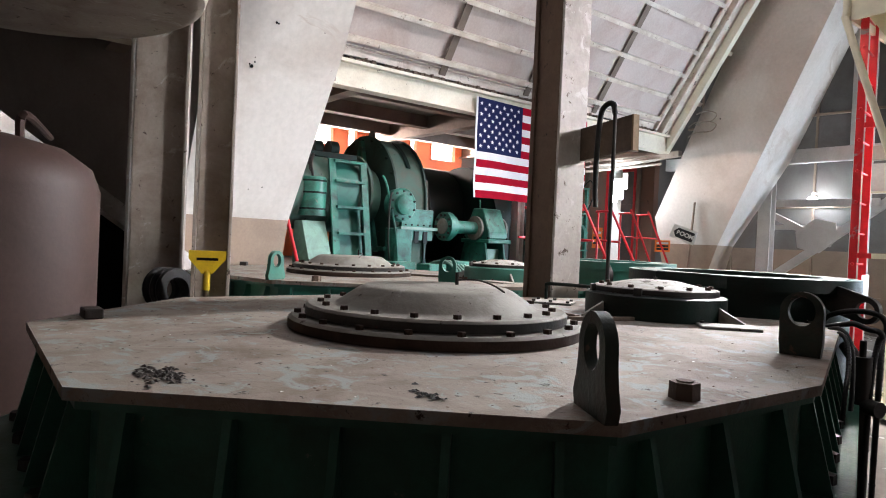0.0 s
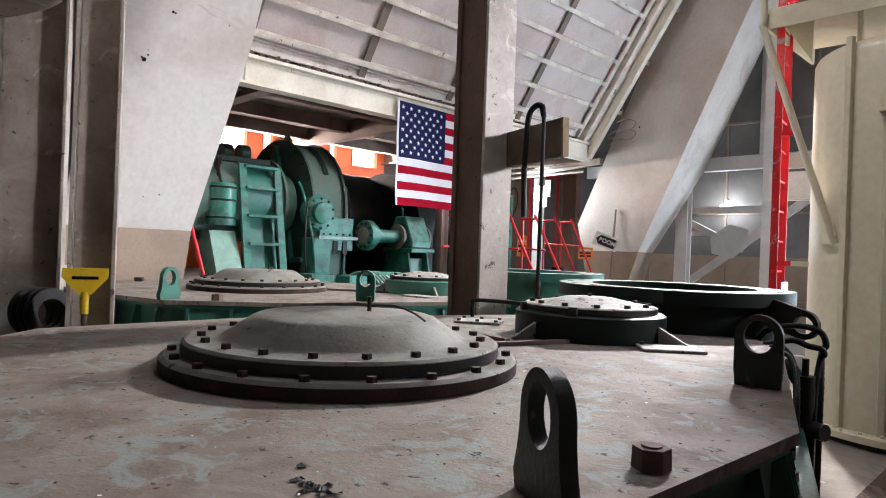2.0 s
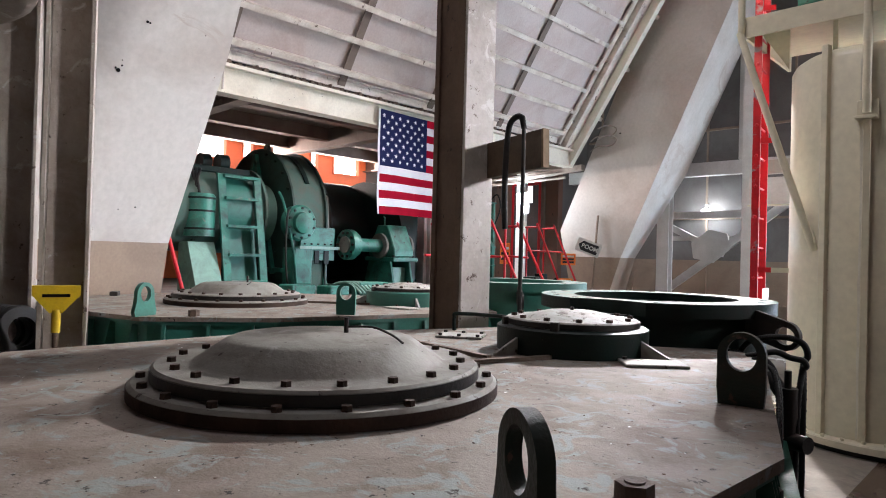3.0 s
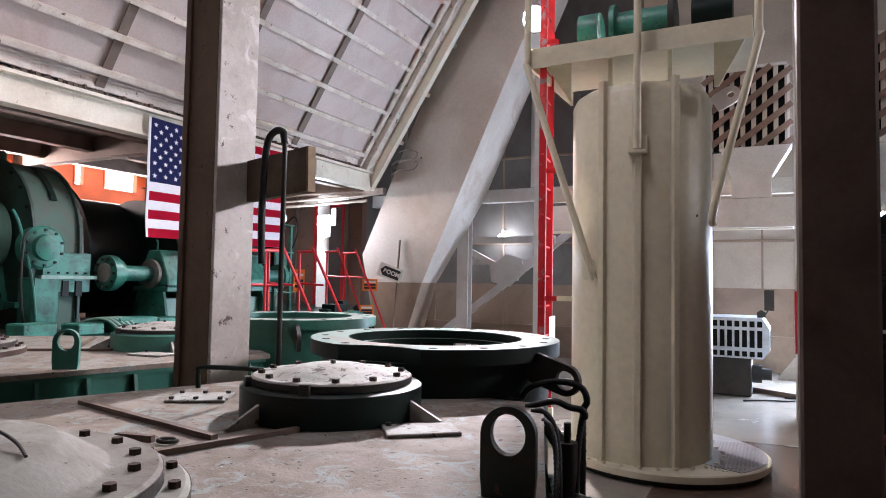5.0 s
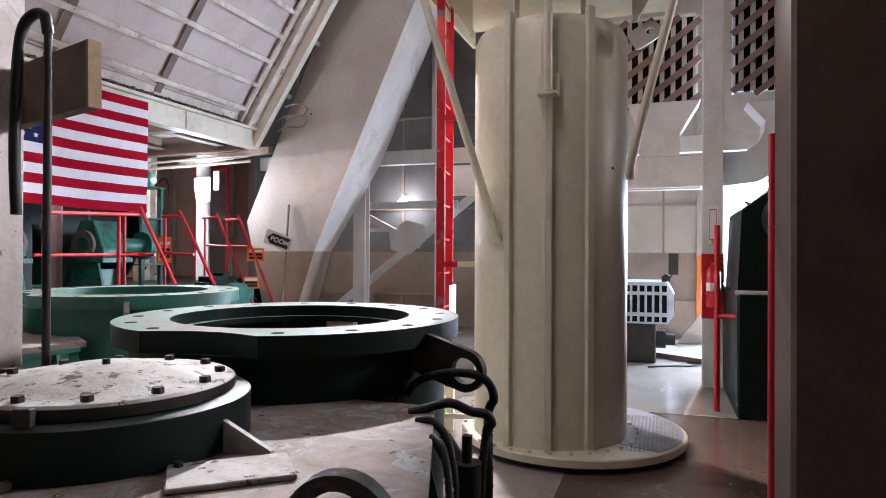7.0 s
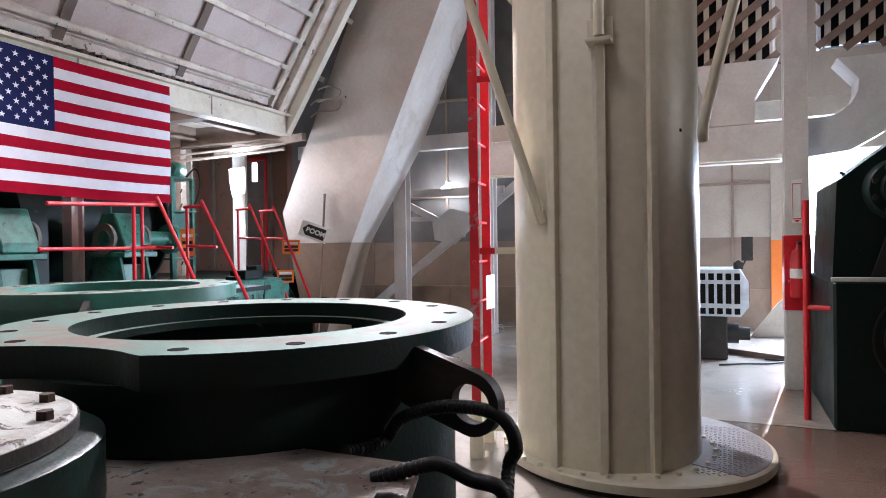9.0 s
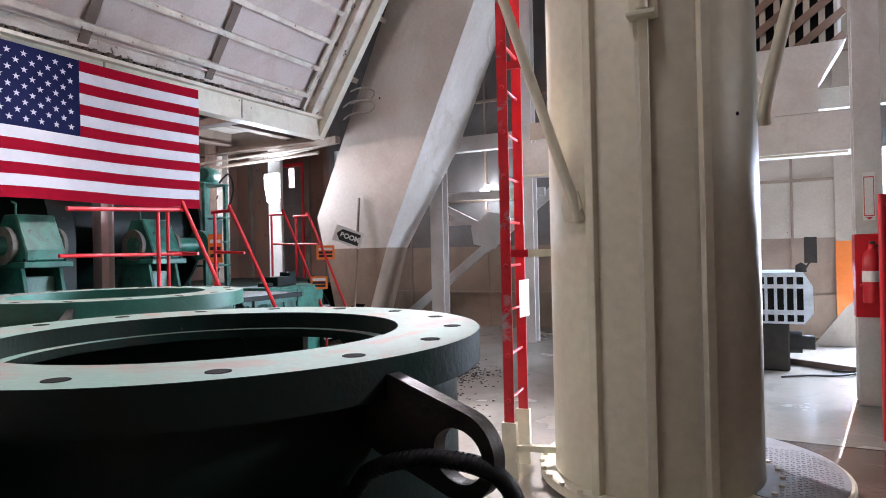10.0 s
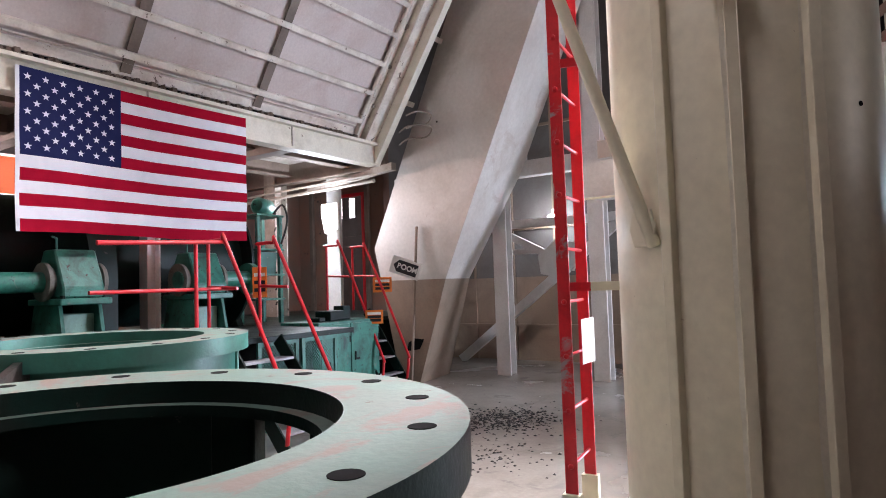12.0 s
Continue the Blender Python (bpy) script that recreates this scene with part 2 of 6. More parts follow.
M_PALEGREEN = material("faded_green_paint", (0.20, 0.36, 0.29), 0.5, 0.0, (0.09, 0.12, 0.10), 0.7, 4, 50, 0.1, (0.06, 0.05, 0.04), 0.25, 12)
M_YELLOWWOOD = material("sawn_wood_end", (0.24, 0.16, 0.085), 0.7, 0.0, (0.14, 0.09, 0.05), 0.6, 14, 80, 0.1)
G_DAY = glow("bright_daylight", (0.93, 0.96, 1.0), 6.0)
G_WINDOW = glow("sunlit_window_glass", (1.0, 0.93, 0.92), 4.5)
G_LAMP = glow("lit_lamp_glass", (0.9, 0.97, 1.0), 40.0)


# ---- mesh helpers ----
def box(bm, x0, y0, z0, x1, y1, z1, bevel=0.0, m=None):
    g = bmesh.ops.create_cube(bm, size=1)["verts"]
    for w in g:
        w.co = Vector(((x0 + x1) / 2 + w.co.x * (x1 - x0), (y0 + y1) / 2 + w.co.y * (y1 - y0), (z0 + z1) / 2 + w.co.z * (z1 - z0)))
    if bevel:
        es = list({e for w in g for e in w.link_edges})
        r = bmesh.ops.bevel(bm, geom=es, offset=bevel, segments=1, affect="EDGES")
        g = list({w for f in r["faces"] for w in f.verts} | {w for w in g if w.is_valid})
    if m is not None:
        bmesh.ops.transform(bm, matrix=m, verts=g)
    return g


def prism(bm, pts, z0, z1, m=None):
    """A prism over a polygon in x and y."""
    lo = [bm.verts.new((x, y, z0)) for x, y in pts]
    hi = [bm.verts.new((x, y, z1)) for x, y in pts]
    k = len(pts)
    bm.faces.new(hi)
    bm.faces.new(lo[::-1])
    for i in range(k):
        bm.faces.new((lo[i], lo[(i + 1) % k], hi[(i + 1) % k], hi[i]))
    if m is not None:
        bmesh.ops.transform(bm, matrix=m, verts=lo + hi)
    return lo + hi


def lathe(bm, profile, steps=48, centre=(0, 0, 0), m=None, closed=False):
    """Turns a profile of (radius, z) round the z axis."""
    rows = []
    for r, z in profile:
        if r < 1e-6:
            rows.append([bm.verts.new((centre[0], centre[1], centre[2] + z))])
        else:
            rows.append([bm.verts.new((centre[0] + r * math.cos(a), centre[1] + r * math.sin(a), centre[2] + z))
                         for a in (2 * math.pi * i / steps for i in range(steps))])
    pairs = list(zip(rows, rows[1:]))
    if closed:
        pairs.append((rows[-1], rows[0]))
    for a, b in pairs:
        for i in range(steps):
            j = (i + 1) % steps
            quad = [a[i % len(a)], a[j % len(a)], b[j % len(b)], b[i % len(b)]]
            quad = [q for k, q in enumerate(quad) if q not in quad[:k]]
            if len(quad) > 2:
                bm.faces.new(quad)
    vs = [w for r in rows for w in r]
    if m is not None:
        bmesh.ops.transform(bm, matrix=m, verts=vs)
    return vs


def tube(bm, pts, r, sides=10, caps=True):
    """A round bar or hose along a line of points."""
    pts = [Vector(p) for p in pts]
    rings, side = [], None
    for i, p in enumerate(pts):
        d = (pts[min(i + 1, len(pts) - 1)] - pts[max(i - 1, 0)]).normalized()
        ref = side if side is not None else (Vector((0, 0, 1)) if abs(d.z) < 0.9 else Vector((1, 0, 0)))
        side = (ref - d * ref.dot(d)).normalized() if side is not None else d.cross(ref).normalized()
        up = d.cross(side)
        rings.append([bm.verts.new(p + r * (side * math.cos(a) + up * math.sin(a))) for a in (2 * math.pi * k / sides for k in range(sides))])
    for a, b in zip(rings, rings[1:]):
        for k in range(sides):
            bm.faces.new((a[k], a[(k + 1) % sides], b[(k + 1) % sides], b[k]))
    if caps:
        bm.faces.new(rings[0][::-1])
        bm.faces.new(rings[-1])


def bar(bm, a, b, w, h):
    """A flat or square bar from a to b: w across, h in its upright."""
    a, b = Vector(a), Vector(b)
    d = (b - a).normalized()
    side = d.cross(Vector((0, 0, 1)) if abs(d.z) < 0.95 else Vector((0, 1, 0))).normalized()
    up = side.cross(d)
    m = Matrix((side, d, up)).transposed().to_4x4()
    m.translation = (a + b) / 2
    L = (b - a).length
    return box(bm, -w / 2, -L / 2, -h / 2, w / 2, L / 2, h / 2, 0.0, m)


def smooth_path(pts, n=8):
    """Points along a soft curve through pts."""
    pts = [Vector(p) for p in pts]
    out = []
    for i in range(len(pts) - 1):
        p0, p1, p2, p3 = pts[max(i - 1, 0)], pts[i], pts[i + 1], pts[min(i + 2, len(pts) - 1)]
        for k in range(n):
            t = k / n
            out.append(0.5 * ((2 * p1) + (p2 - p0) * t + (2 * p0 - 5 * p1 + 4 * p2 - p3) * t * t + (3 * p1 - p0 - 3 * p2 + p3) * t ** 3))
    return out + [pts[-1]]


def hexbolt(bm, x, y, z, r=0.022, h=0.02, m=None):
    g = bmesh.ops.create_cone(bm, cap_ends=True, segments=6, radius1=r, radius2=r * 0.96, depth=h)["verts"]
    bmesh.ops.translate(bm, verts=g, vec=(x, y, z + h / 2))
    if m is not None:
        bmesh.ops.transform(bm, matrix=m, verts=g)
    return g


def mesh(name, bm, mat, smooth=0.0):
    bmesh.ops.recalc_face_normals(bm, faces=bm.faces[:])
    me = bpy.data.meshes.new(name)
    if smooth:
        for f in bm.faces:
            f.smooth = True
        for e in bm.edges:
            if len(e.link_faces) != 2 or e.calc_face_angle(4) > radians(smooth):
                e.smooth = False
    bm.to_mesh(me)
    bm.free()
    for mt in (mat if isinstance(mat, (list, tuple)) else [mat]):
        me.materials.append(mt)
    return me


def part(name, bm, mat, parent, label="", smooth=0.0):
    ob = new(name, mesh(name, bm, mat, smooth))
    ob.parent = parent
    return tagged(ob, label)


def thing(name, label, category, m=None, group="", kind=""):
    ob = new(name)
    ob.empty_display_size = 0.1
    if m is not None:
        ob.matrix_world = m
    return tagged(ob, label, category, group, kind)


def solid(name, bm, mat, label, category, kind="", group="", smooth=0.0, m=None):
    ob = new(name, mesh(name, bm, mat, smooth))
    if m is not None:
        ob.matrix_world = m
    return tagged(ob, label, category, group, kind)


def B():
    return bmesh.new()


# ---- the shell of the machinery house ----
DADO = 1.61
FL = -0.05
X_BACK, X_SIDE, Y_END, Y_REAR, TOP = -11.2, 6.5, 15.8, -4.0, 8.6
DOOR_X0, DOOR_X1, DOOR_Z = 1.2, 3.6, 3.1


def wall(name, x0, y0, x1, y1, z0, z1, mat, label):
    b = B()
    box(b, x0, y0, z0, x1, y1, z1)
    return solid(name, b, mat, label, "wall", "structure")


b = B()
box(b, X_BACK - 0.3, Y_REAR - 0.3, FL - 0.3, 14.0, Y_END + 9.0, FL)
floor = solid("floor", b, M_FLOOR, "worn glossy grey painted steel floor", "floor", "structure")
b = B()
box(b, X_BACK - 0.3, Y_REAR - 0.3, TOP, X_SIDE + 0.3, Y_END + 0.3, TOP + 0.2)
solid("ceiling", b, M_ROOF, "high dirty white plate ceiling", "ceiling", "structure")
# end wall: tan dado below, plate above, a tall open door on its right
for x0, x1, mat in ((-8.7, -2.2, M_GREYWALL), (-2.2, DOOR_X0, M_BEIGE), (DOOR_X1, X_SIDE, M_BEIGE)):
    wall("wall_end_upper", x0, Y_END, x1, Y_END + 0.2, DADO, TOP, mat, "plate end wall above the dado line")
    wall("wall_end_dado", x0, Y_END, x1, Y_END + 0.2, FL, DADO, M_TAN, "tan painted lower end wall")
wall("wall_end_header", DOOR_X0, Y_END, DOOR_X1, Y_END + 0.2, DOOR_Z, TOP, M_BEIGE, "beige plate over the open end door")
wall("wall_jog_end", X_BACK, 14.5, -8.7, 14.7, FL, TOP, M_BROWNWALL, "brown stained plate wall behind the work light")
wall("wall_jog_side", -8.9, 14.7, -8.7, Y_END + 0.2, FL, TOP, M_GREYWALL, "grey plate return wall")
# unseen rear and side walls, coloured dark to lower the bounce indoors
wall("wall_rear", X_BACK, Y_REAR - 0.2, X_SIDE, Y_REAR, FL, TOP, M_GRIME_SHADE, "plain unseen plate wall, brown to cut bounced light")
wall("wall_side", X_SIDE, Y_REAR, X_SIDE + 0.2, Y_END + 0.2, FL, TOP, M_GRIME_SHADE, "plain unseen side wall, darkened to cut bounced light")
# back wall behind the hoists, orange, with windows
WIN = ((5.9, 6.85), (7.16, 7.42), (8.75, 8.98), (9.35, 10.1))
for y0, y1, mat in ((Y_REAR, 10.3, M_ORANGE), (10.3, 14.5, M_BROWNWALL)):
    wall("wall_back_lower", X_BACK - 0.2, y0, X_BACK, y1, FL, 3.30, mat, "painted back wall behind the hoists")
    wall("wall_back_upper", X_BACK - 0.2, y0, X_BACK, y1, 3.74, TOP, mat, "painted back wall above the windows")
wall("wall_back_pier", X_BACK - 0.2, 10.3, X_BACK, 14.5, 3.30, 3.74, M_BROWNWALL, "dull brown back wall")
y = Y_REAR
for a, c in WIN + ((10.3, 10.3),):
    wall("wall_back_pier", X_BACK - 0.2, y, X_BACK, a, 3.30, 3.74, M_ORANGE, "orange wall pier between the windows")
    y = c
for a, c in WIN:
    w = thing("window", "small bright window in the orange wall", "window", kind="structure")
    b = B()
    box(b, X_BACK - 0.12, a + 0.03, 3.33, X_BACK - 0.10, c - 0.03, 3.71)
    part("pane", b, G_WINDOW, w)
    for q in ((a, a + 0.03, 3.30, 3.74), (c - 0.03, c, 3.30, 3.74), (a + 0.03, c - 0.03, 3.30, 3.33), (a + 0.03, c - 0.03, 3.71, 3.74)):
        b = B()
        box(b, X_BACK - 0.16, q[0], q[2], X_BACK + 0.02, q[1], q[3])
        part("window_frame", b, M_ORANGE, w)
# girts and studs on the end wall
for x0, x1, mat in ((-8.6, -2.3, M_GREYWALL), (-2.1, 1.1, M_BEIGE)):
    for z in (0.62, 2.55, 3.6, 4.6):
        b = B()
        box(b, x0, Y_END - 0.06, z, x1, Y_END, z + 0.05)
        solid("wall_girt", b, M_TAN, "horizontal steel girt on the end wall", "girt", "structure")
    x = x0 + 0.35
    while x < x1:
        b = B()
        box(b, x, Y_END - 0.045, FL, x + 0.04, Y_END, 6.0)
        solid("wall_stud", b, M_TAN, "upright stiffener on the end wall", "stud", "structure")
        x += 0.92
b = B()
box(b, 0.72, Y_END - 0.14, FL, 0.98, Y_END - 0.062, 1.55, 0.005)
box(b, 0.98, Y_END - 0.20, FL, 1.12, Y_END - 0.062, 1.55, 0.005)
solid("door_post_foot", b, M_SIGNORANGE, "orange painted lower door post", "post", "structure")
b = B()
box(b, 0.72, Y_END - 0.14, 1.55, 0.98, Y_END - 0.062, 4.6, 0.005)
box(b, 0.98, Y_END - 0.20, 1.55, 1.12, Y_END - 0.062, 4.6, 0.005)
solid("door_post", b, M_BEIGE, "beige upper door post", "post", "structure")
b = B()
box(b, -7.0, Y_END + 8.0, FL, 9.0, Y_END + 8.2, 4.2)
solid("backdrop", b, G_DAY, "overbright daylight beyond the open end door", "backdrop", "structure")

# ---- sloping roof plate, its ribs and frames ----
SLOPE = math.atan2(1.9, 1.23)
RX, RZ = -6.62, 3.72
ROOF = Matrix.Translation((RX, 0, RZ)) @ Matrix.Rotation(-SLOPE, 4, "Y")
b = B()
box(b, 0.02, -3.9, 0.10, 5.6, 11.35, 0.15)
roof = solid("sloping_roof", b, M_ROOF, "dirty white sloping roof plate", "roof", "structure", m=ROOF)
for i in range(12):
    s = 0.30 + 0.44 * i
    b = B()
    box(b, s - 0.045, -3.9, 0.0, s + 0.025, 11.3, 0.012)
    box(b, s + 0.013, -3.9, 0.012, s + 0.025, 11.3, 0.10)
    part("rib", b, M_RIB, roof)
for y in (-0.7, 1.0, 2.7, 4.4, 6.1, 7.8, 9.5):
    b = B()
    box(b, 0.06, y - 0.06, 0.06, 5.6, y + 0.06, 0.075)
    box(b, 0.06, y - 0.01, 0.075, 5.6, y + 0.01, 0.10)
    part("cross_frame", b, M_GRIME_SHADE, roof)
b = B()
box(b, 0.0, 11.36, 0.03, 6.0, 11.41, 0.16)
box(b, 0.0, 11.41, 0.10, 6.0, 11.52, 0.16)
part("edge_channel", b, M_RIB, roof)
b = B()
box(b, 0.0, 11.521, -0.02, 6.0, 11.545, 0.16)
box(b, 0.0, 11.545, 0.02, 6.0, 11.80, 0.045)
part("edge_plate", b, M_RIB, roof)
b = B()
box(b, -0.30, 11.801, -0.14, 6.0, 11.93, 0.02)
part("edge_beam", b, M_SEAL, roof, "cream edge beam")
for k in range(5):
    b = B()
    box(b, 0.72 + 1.06 * k, 11.931, 0.02, 0.80 + 1.06 * k, 12.30, 0.06)
    part("edge_cleat", b, M_RIB, roof)
# black sheet puts in the shadow between roof edge and leg
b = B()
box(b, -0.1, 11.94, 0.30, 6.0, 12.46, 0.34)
part("gap_plate", b, M_BLACK, roof, "black sheet for the shadow in the gap")
for k in range(9):
    b = B()
    lathe(b, [(0, 0), (0.035, 0), (0.028, -0.03), (0, -0.035)], 10, (0.55 + 0.62 * k, 11.50, 0.09))
    part("edge_bolt", b, M_DIRTY, roof, "", 40)
b = B()
tube(b, [(0.25, 11.33, 0.05), (5.8, 11.33, 0.05)], 0.03, 10)
part("edge_pipe", b, M_RIB, roof, "", 40)
# loops of cable hung at the gap's foot
for k in range(2):
    b = B()
    tube(b, smooth_path([(-6.12, 11.95, 4.12 - 0.2 * k), (-6.0, 12.1, 4.2 - 0.2 * k), (-5.9, 12.3, 4.16 - 0.2 * k), (-6.02, 12.32, 4.04 - 0.2 * k), (-6.2, 12.1, 4.0 - 0.2 * k), (-6.3, 12.0, 3.9 - 0.2 * k)], 5), 0.013, 8)
    solid("cable_loop", b, M_DIRTY, "dirty pale painted cable loop hung between roof and leg", "cable", group="cable loops", smooth=50)

# long beam under the roof's foot, two flanges and a web
b = B()
box(b, RX - 0.20, -3.9, 3.40, RX + 0.00, 11.86, 3.43)
box(b, RX - 0.06, -3.9, 3.43, RX - 0.03, 11.86, 3.70)
box(b, RX - 0.20, -3.9, 3.70, RX + 0.06, 11.86, 3.74)
solid("long_beam", b, M_BEAM, "long cream painted steel beam at the foot of the sloping roof", "beam", "structure")
b = B()
box(b, RX - 0.03, -3.9, 3.80, RX + 0.00, 11.3, 3.93)
box(b, RX - 0.03, -3.9, 3.915, RX + 0.055, 11.3, 3.93)
solid("kerb_angle", b, M_RIB, "dirty white angle along the roof's foot", "angle", "structure")
# solid black strip stands in for the dark inside the open joint
b = B()
box(b, RX - 0.10, -3.9, 3.742, RX - 0.035, 11.3, 3.80)
solid("rust_strip", b, M_BLACK, "black strip for the dark of the open joint over the long beam", "joint", "structure")
crumb = random.Random(11)
b = B()
for k in range(420):
    y, w = crumb.uniform(-1.0, 11.3), crumb.uniform(0.01, 0.07)
    box(b, RX - 0.033, y, 3.742, RX + crumb.uniform(0.0, 0.055), y + w, 3.742 + crumb.uniform(0.008, 0.06), 0, None)
solid("rust_scale", b, M_RUST, "loose rust scale lying along the beam's flange", "rust", "stuff")
for y in (4.4, 8.05, 10.1):
    b = B()
    box(b, RX - 0.029, y, 3.431, RX - 0.022, y + 0.02, 3.699)
    solid("beam_weld", b, M_DIRTY, "dirty upright weld on the beam's web", "weld", "structure")
# low soffit over the hoists
b = B()
box(b, X_BACK, -3.9, 3.80, RX - 0.21, 12.4, 3.86)
solid("soffit", b, M_DIRTY, "low dirty white soffit over the hoists", "ceiling", "structure")
for x in (-7.7, -9.1, -10.4):
    b = B()
    box(b, x - 0.09, -3.9, 3.56, x + 0.09, 12.4, 3.58)
    box(b, x - 0.012, -3.9, 3.58, x + 0.012, 12.4, 3.80)
    solid("soffit_beam", b, M_GRIME_SHADE, "grimy soffit beam above the hoists", "beam", "structure")
for y in (2.0, 4.9, 7.7, 10.3, 12.3):
    b = B()
    box(b, X_BACK, y - 0.10, 3.44, RX - 0.21, y + 0.10, 3.46)
    box(b, X_BACK, y - 0.012, 3.46, RX - 0.21, y + 0.012, 3.795)
    solid("soffit_beam", b, M_GRIME_SHADE, "grimy cross beam under the soffit", "beam", "structure")
# sloping end bracket of the roof
b = B()
bar(b, (-6.55, 12.15, 3.42), (-8.9, 12.6, 3.34), 0.10, 0.12)
solid("bracket_beam", b, M_DIRTY, "dirty white bracket beam under the roof's end", "beam", "structure")


def leg(y0, y1, label):
    """An inclined box leg that tapers to its foot, cut away on its lower far corner."""
    t = thing("inclined_leg", label, "leg")
    dx, bend, cut, back = 0.45, 3.35, 0.05, 0.28
    front = lambda z: -5.86 + dx * (z - DADO)

    def shell(nm, near, far, sides, mat, lab=""):
        bb = B()
        vn = [bb.verts.new((x, y0, z)) for x, z in near]
        vf = [bb.verts.new((x, y, z)) for x, y, z in far]
        k = len(vn)
        bb.faces.new(vn)
        for f in sides:
            bb.faces.new([vn[i] if i < k else vf[i - k] for i in f])
        bmesh.ops.triangulate(bb, faces=[bb.faces.new(vf[::-1])])
        part(nm, bb, mat, t, lab, 20)

    shell("foot", [(-6.80, FL), (-6.42, FL), (-5.86, DADO), (-7.16, DADO)],
          [(-6.80, y1 - cut, FL), (-6.62, y1 - cut, FL), (-5.86 - back, y1 - cut, DADO), (-7.16, y1 - cut, DADO)],
          [(0, 1, 5, 4), (1, 2, 6, 5), (2, 3, 7, 6), (3, 0, 4, 7)], M_TAN, "tan painted foot")
    near = [(-7.16, DADO), (-5.86, DADO), (front(bend), bend), (front(8.55), 8.55), (-7.29 + dx * 6.39, 8.55), (-7.29, 2.16)]
    far = [(-7.16, y1 - cut, DADO), (-5.86 - back, y1 - cut, DADO)] + [(x, y1, z) for x, z in near[2:]]
    shell("shaft", near, far, [(0, 1, 7, 6), (1, 8, 7), (1, 2, 8), (2, 3, 9, 8), (3, 4, 10, 9), (4, 5, 11, 10), (5, 0, 6, 11)], M_LEG)
    return t


leg_far = leg(12.5, 13.7, "massive inclined white box leg with a tan painted foot")
leg_near = leg(2.35, 3.67, "massive inclined white box leg speckled with rust holes")
for y, z, r in ((2.767, 3.03, 0.018), (2.79, 3.07, 0.009), (2.745, 3.045, 0.009), (2.785, 3.11, 0.006), (2.923, 3.434, 0.012), (2.945, 3.43, 0.009), (2.98, 1.9, 0.006), (3.12, 1.93, 0.008), (3.42, 3.45, 0.006)):
    b = B()
    lathe(b, [(0, 0.0), (r, 0.0), (r * 0.8, 0.004), (0, 0.004)], 8, (0, 0, 0), Matrix.Translation((-5.86 + 0.45 * (z - DADO) + 0.003, y, z)) @ Matrix.Rotation(radians(90) + math.atan(0.45), 4, "Y"))
    part("rust_hole", b, M_BLACK, leg_near)
# black patch laid on the foot for the dark inside its arched opening
b = B()
prism(b, [(-6.66, 0.46), (-6.40, 0.50), (-6.31, 0.66), (-6.50, 0.67), (-6.62, 0.60)], -12.5005, -12.494, Matrix.Rotation(radians(90), 4, "X"))
part("foot_opening", b, M_BLACK, leg_far, "black arched patch for the dark of an opening")
b = B()
lathe(b, [(0, 0.0), (0.018, 0.0), (0.014, 0.004), (0, 0.004)], 8, (0, 0, 0), pose(-5.93, 12.497, 4.1, 90, 0, 0))
part("rust_hole", b, M_BLACK, leg_far)


# ---- columns and posts ----
def h_column(name, x, y, w, d, z1, mat, label, turn=0.0, z0=FL):
    t = thing(name, label, "column", pose(x, y, 0, 0, 0, turn))
    for nm, c in (("flange", (-w / 2, -d / 2, w / 2, -d / 2 + 0.025)), ("flange", (-w / 2, d / 2 - 0.025, w / 2, d / 2)), ("web", (-0.012, -d / 2 + 0.025, 0.012, d / 2 - 0.025))):
        bb = B()
        box(bb, c[0], c[1], z0, c[2], c[3], z1, 0.003)
        part(nm, bb, mat, t)
    return t


def box_column(x0, y0, x1, y1, z1, mat, label):
    b = B()
    box(b, x0, y0, FL, x1, y1, z1, 0.012)
    return solid("column", b, mat, label, "column", "structure")


# brown faces carry the shade of the unlit sides, with some dirt
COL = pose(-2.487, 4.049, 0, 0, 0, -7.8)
t = thing("column", "square steel column, flaking white paint on one side, shade and dirt coloured brown on the others", "column", COL)
for nm, q, mat in (("chipped_face", (0.142, -0.125, 0.168, 0.125), M_COLUMN), ("channel_web", (-0.168, -0.110, 0.142, -0.09), M_SHADEBROWN), ("edge_flange", (-0.168, -0.125, -0.12, -0.1105), M_SHADEBROWN),
                   ("edge_flange", (0.085, -0.125, 0.1415, -0.1105), M_SHADEBROWN), ("back_plate", (-0.168, 0.10, 0.1415, 0.125), M_SHADEBROWN), ("side_plate", (-0.168, -0.0895, -0.14, 0.0995), M_SHADEBROWN)):
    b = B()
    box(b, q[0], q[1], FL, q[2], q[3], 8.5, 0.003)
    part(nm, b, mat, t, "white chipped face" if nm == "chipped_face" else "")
# brown-grey holds the shade of the unlit face as well as grime
box_column(0.41, 4.17, 0.67, 4.45, 8.5, M_GRIME_SHADE, "grimy square steel column, brown-grey darkened for its unlit face")
h_column("column", -4.30, 2.16, 0.30, 0.28, 8.5, M_DIRTY, "grimy brownish steel column with rust streaks behind the gear case", -19)
h_column("column", -5.20, 1.97, 0.30, 0.46, 8.5, M_DIRTY, "old white steel column with sunlit flange edges", -19)
h_column("post", -5.60, 13.9, 0.26, 0.22, 8.5, M_WHITE, "white painted steel post on the floor")
h_column("post", -3.88, 13.9, 0.26, 0.22, 8.5, M_WHITE, "white painted steel post near the red ladder")
h_column("post", -7.42, 8.54, 0.17, 0.17, 3.44, M_WHITE, "white painted post between the hoist pedestals")
h_column("post", -8.86, 13.2, 0.24, 0.22, 8.0, M_WHITE, "white painted post beside the work light", 30)
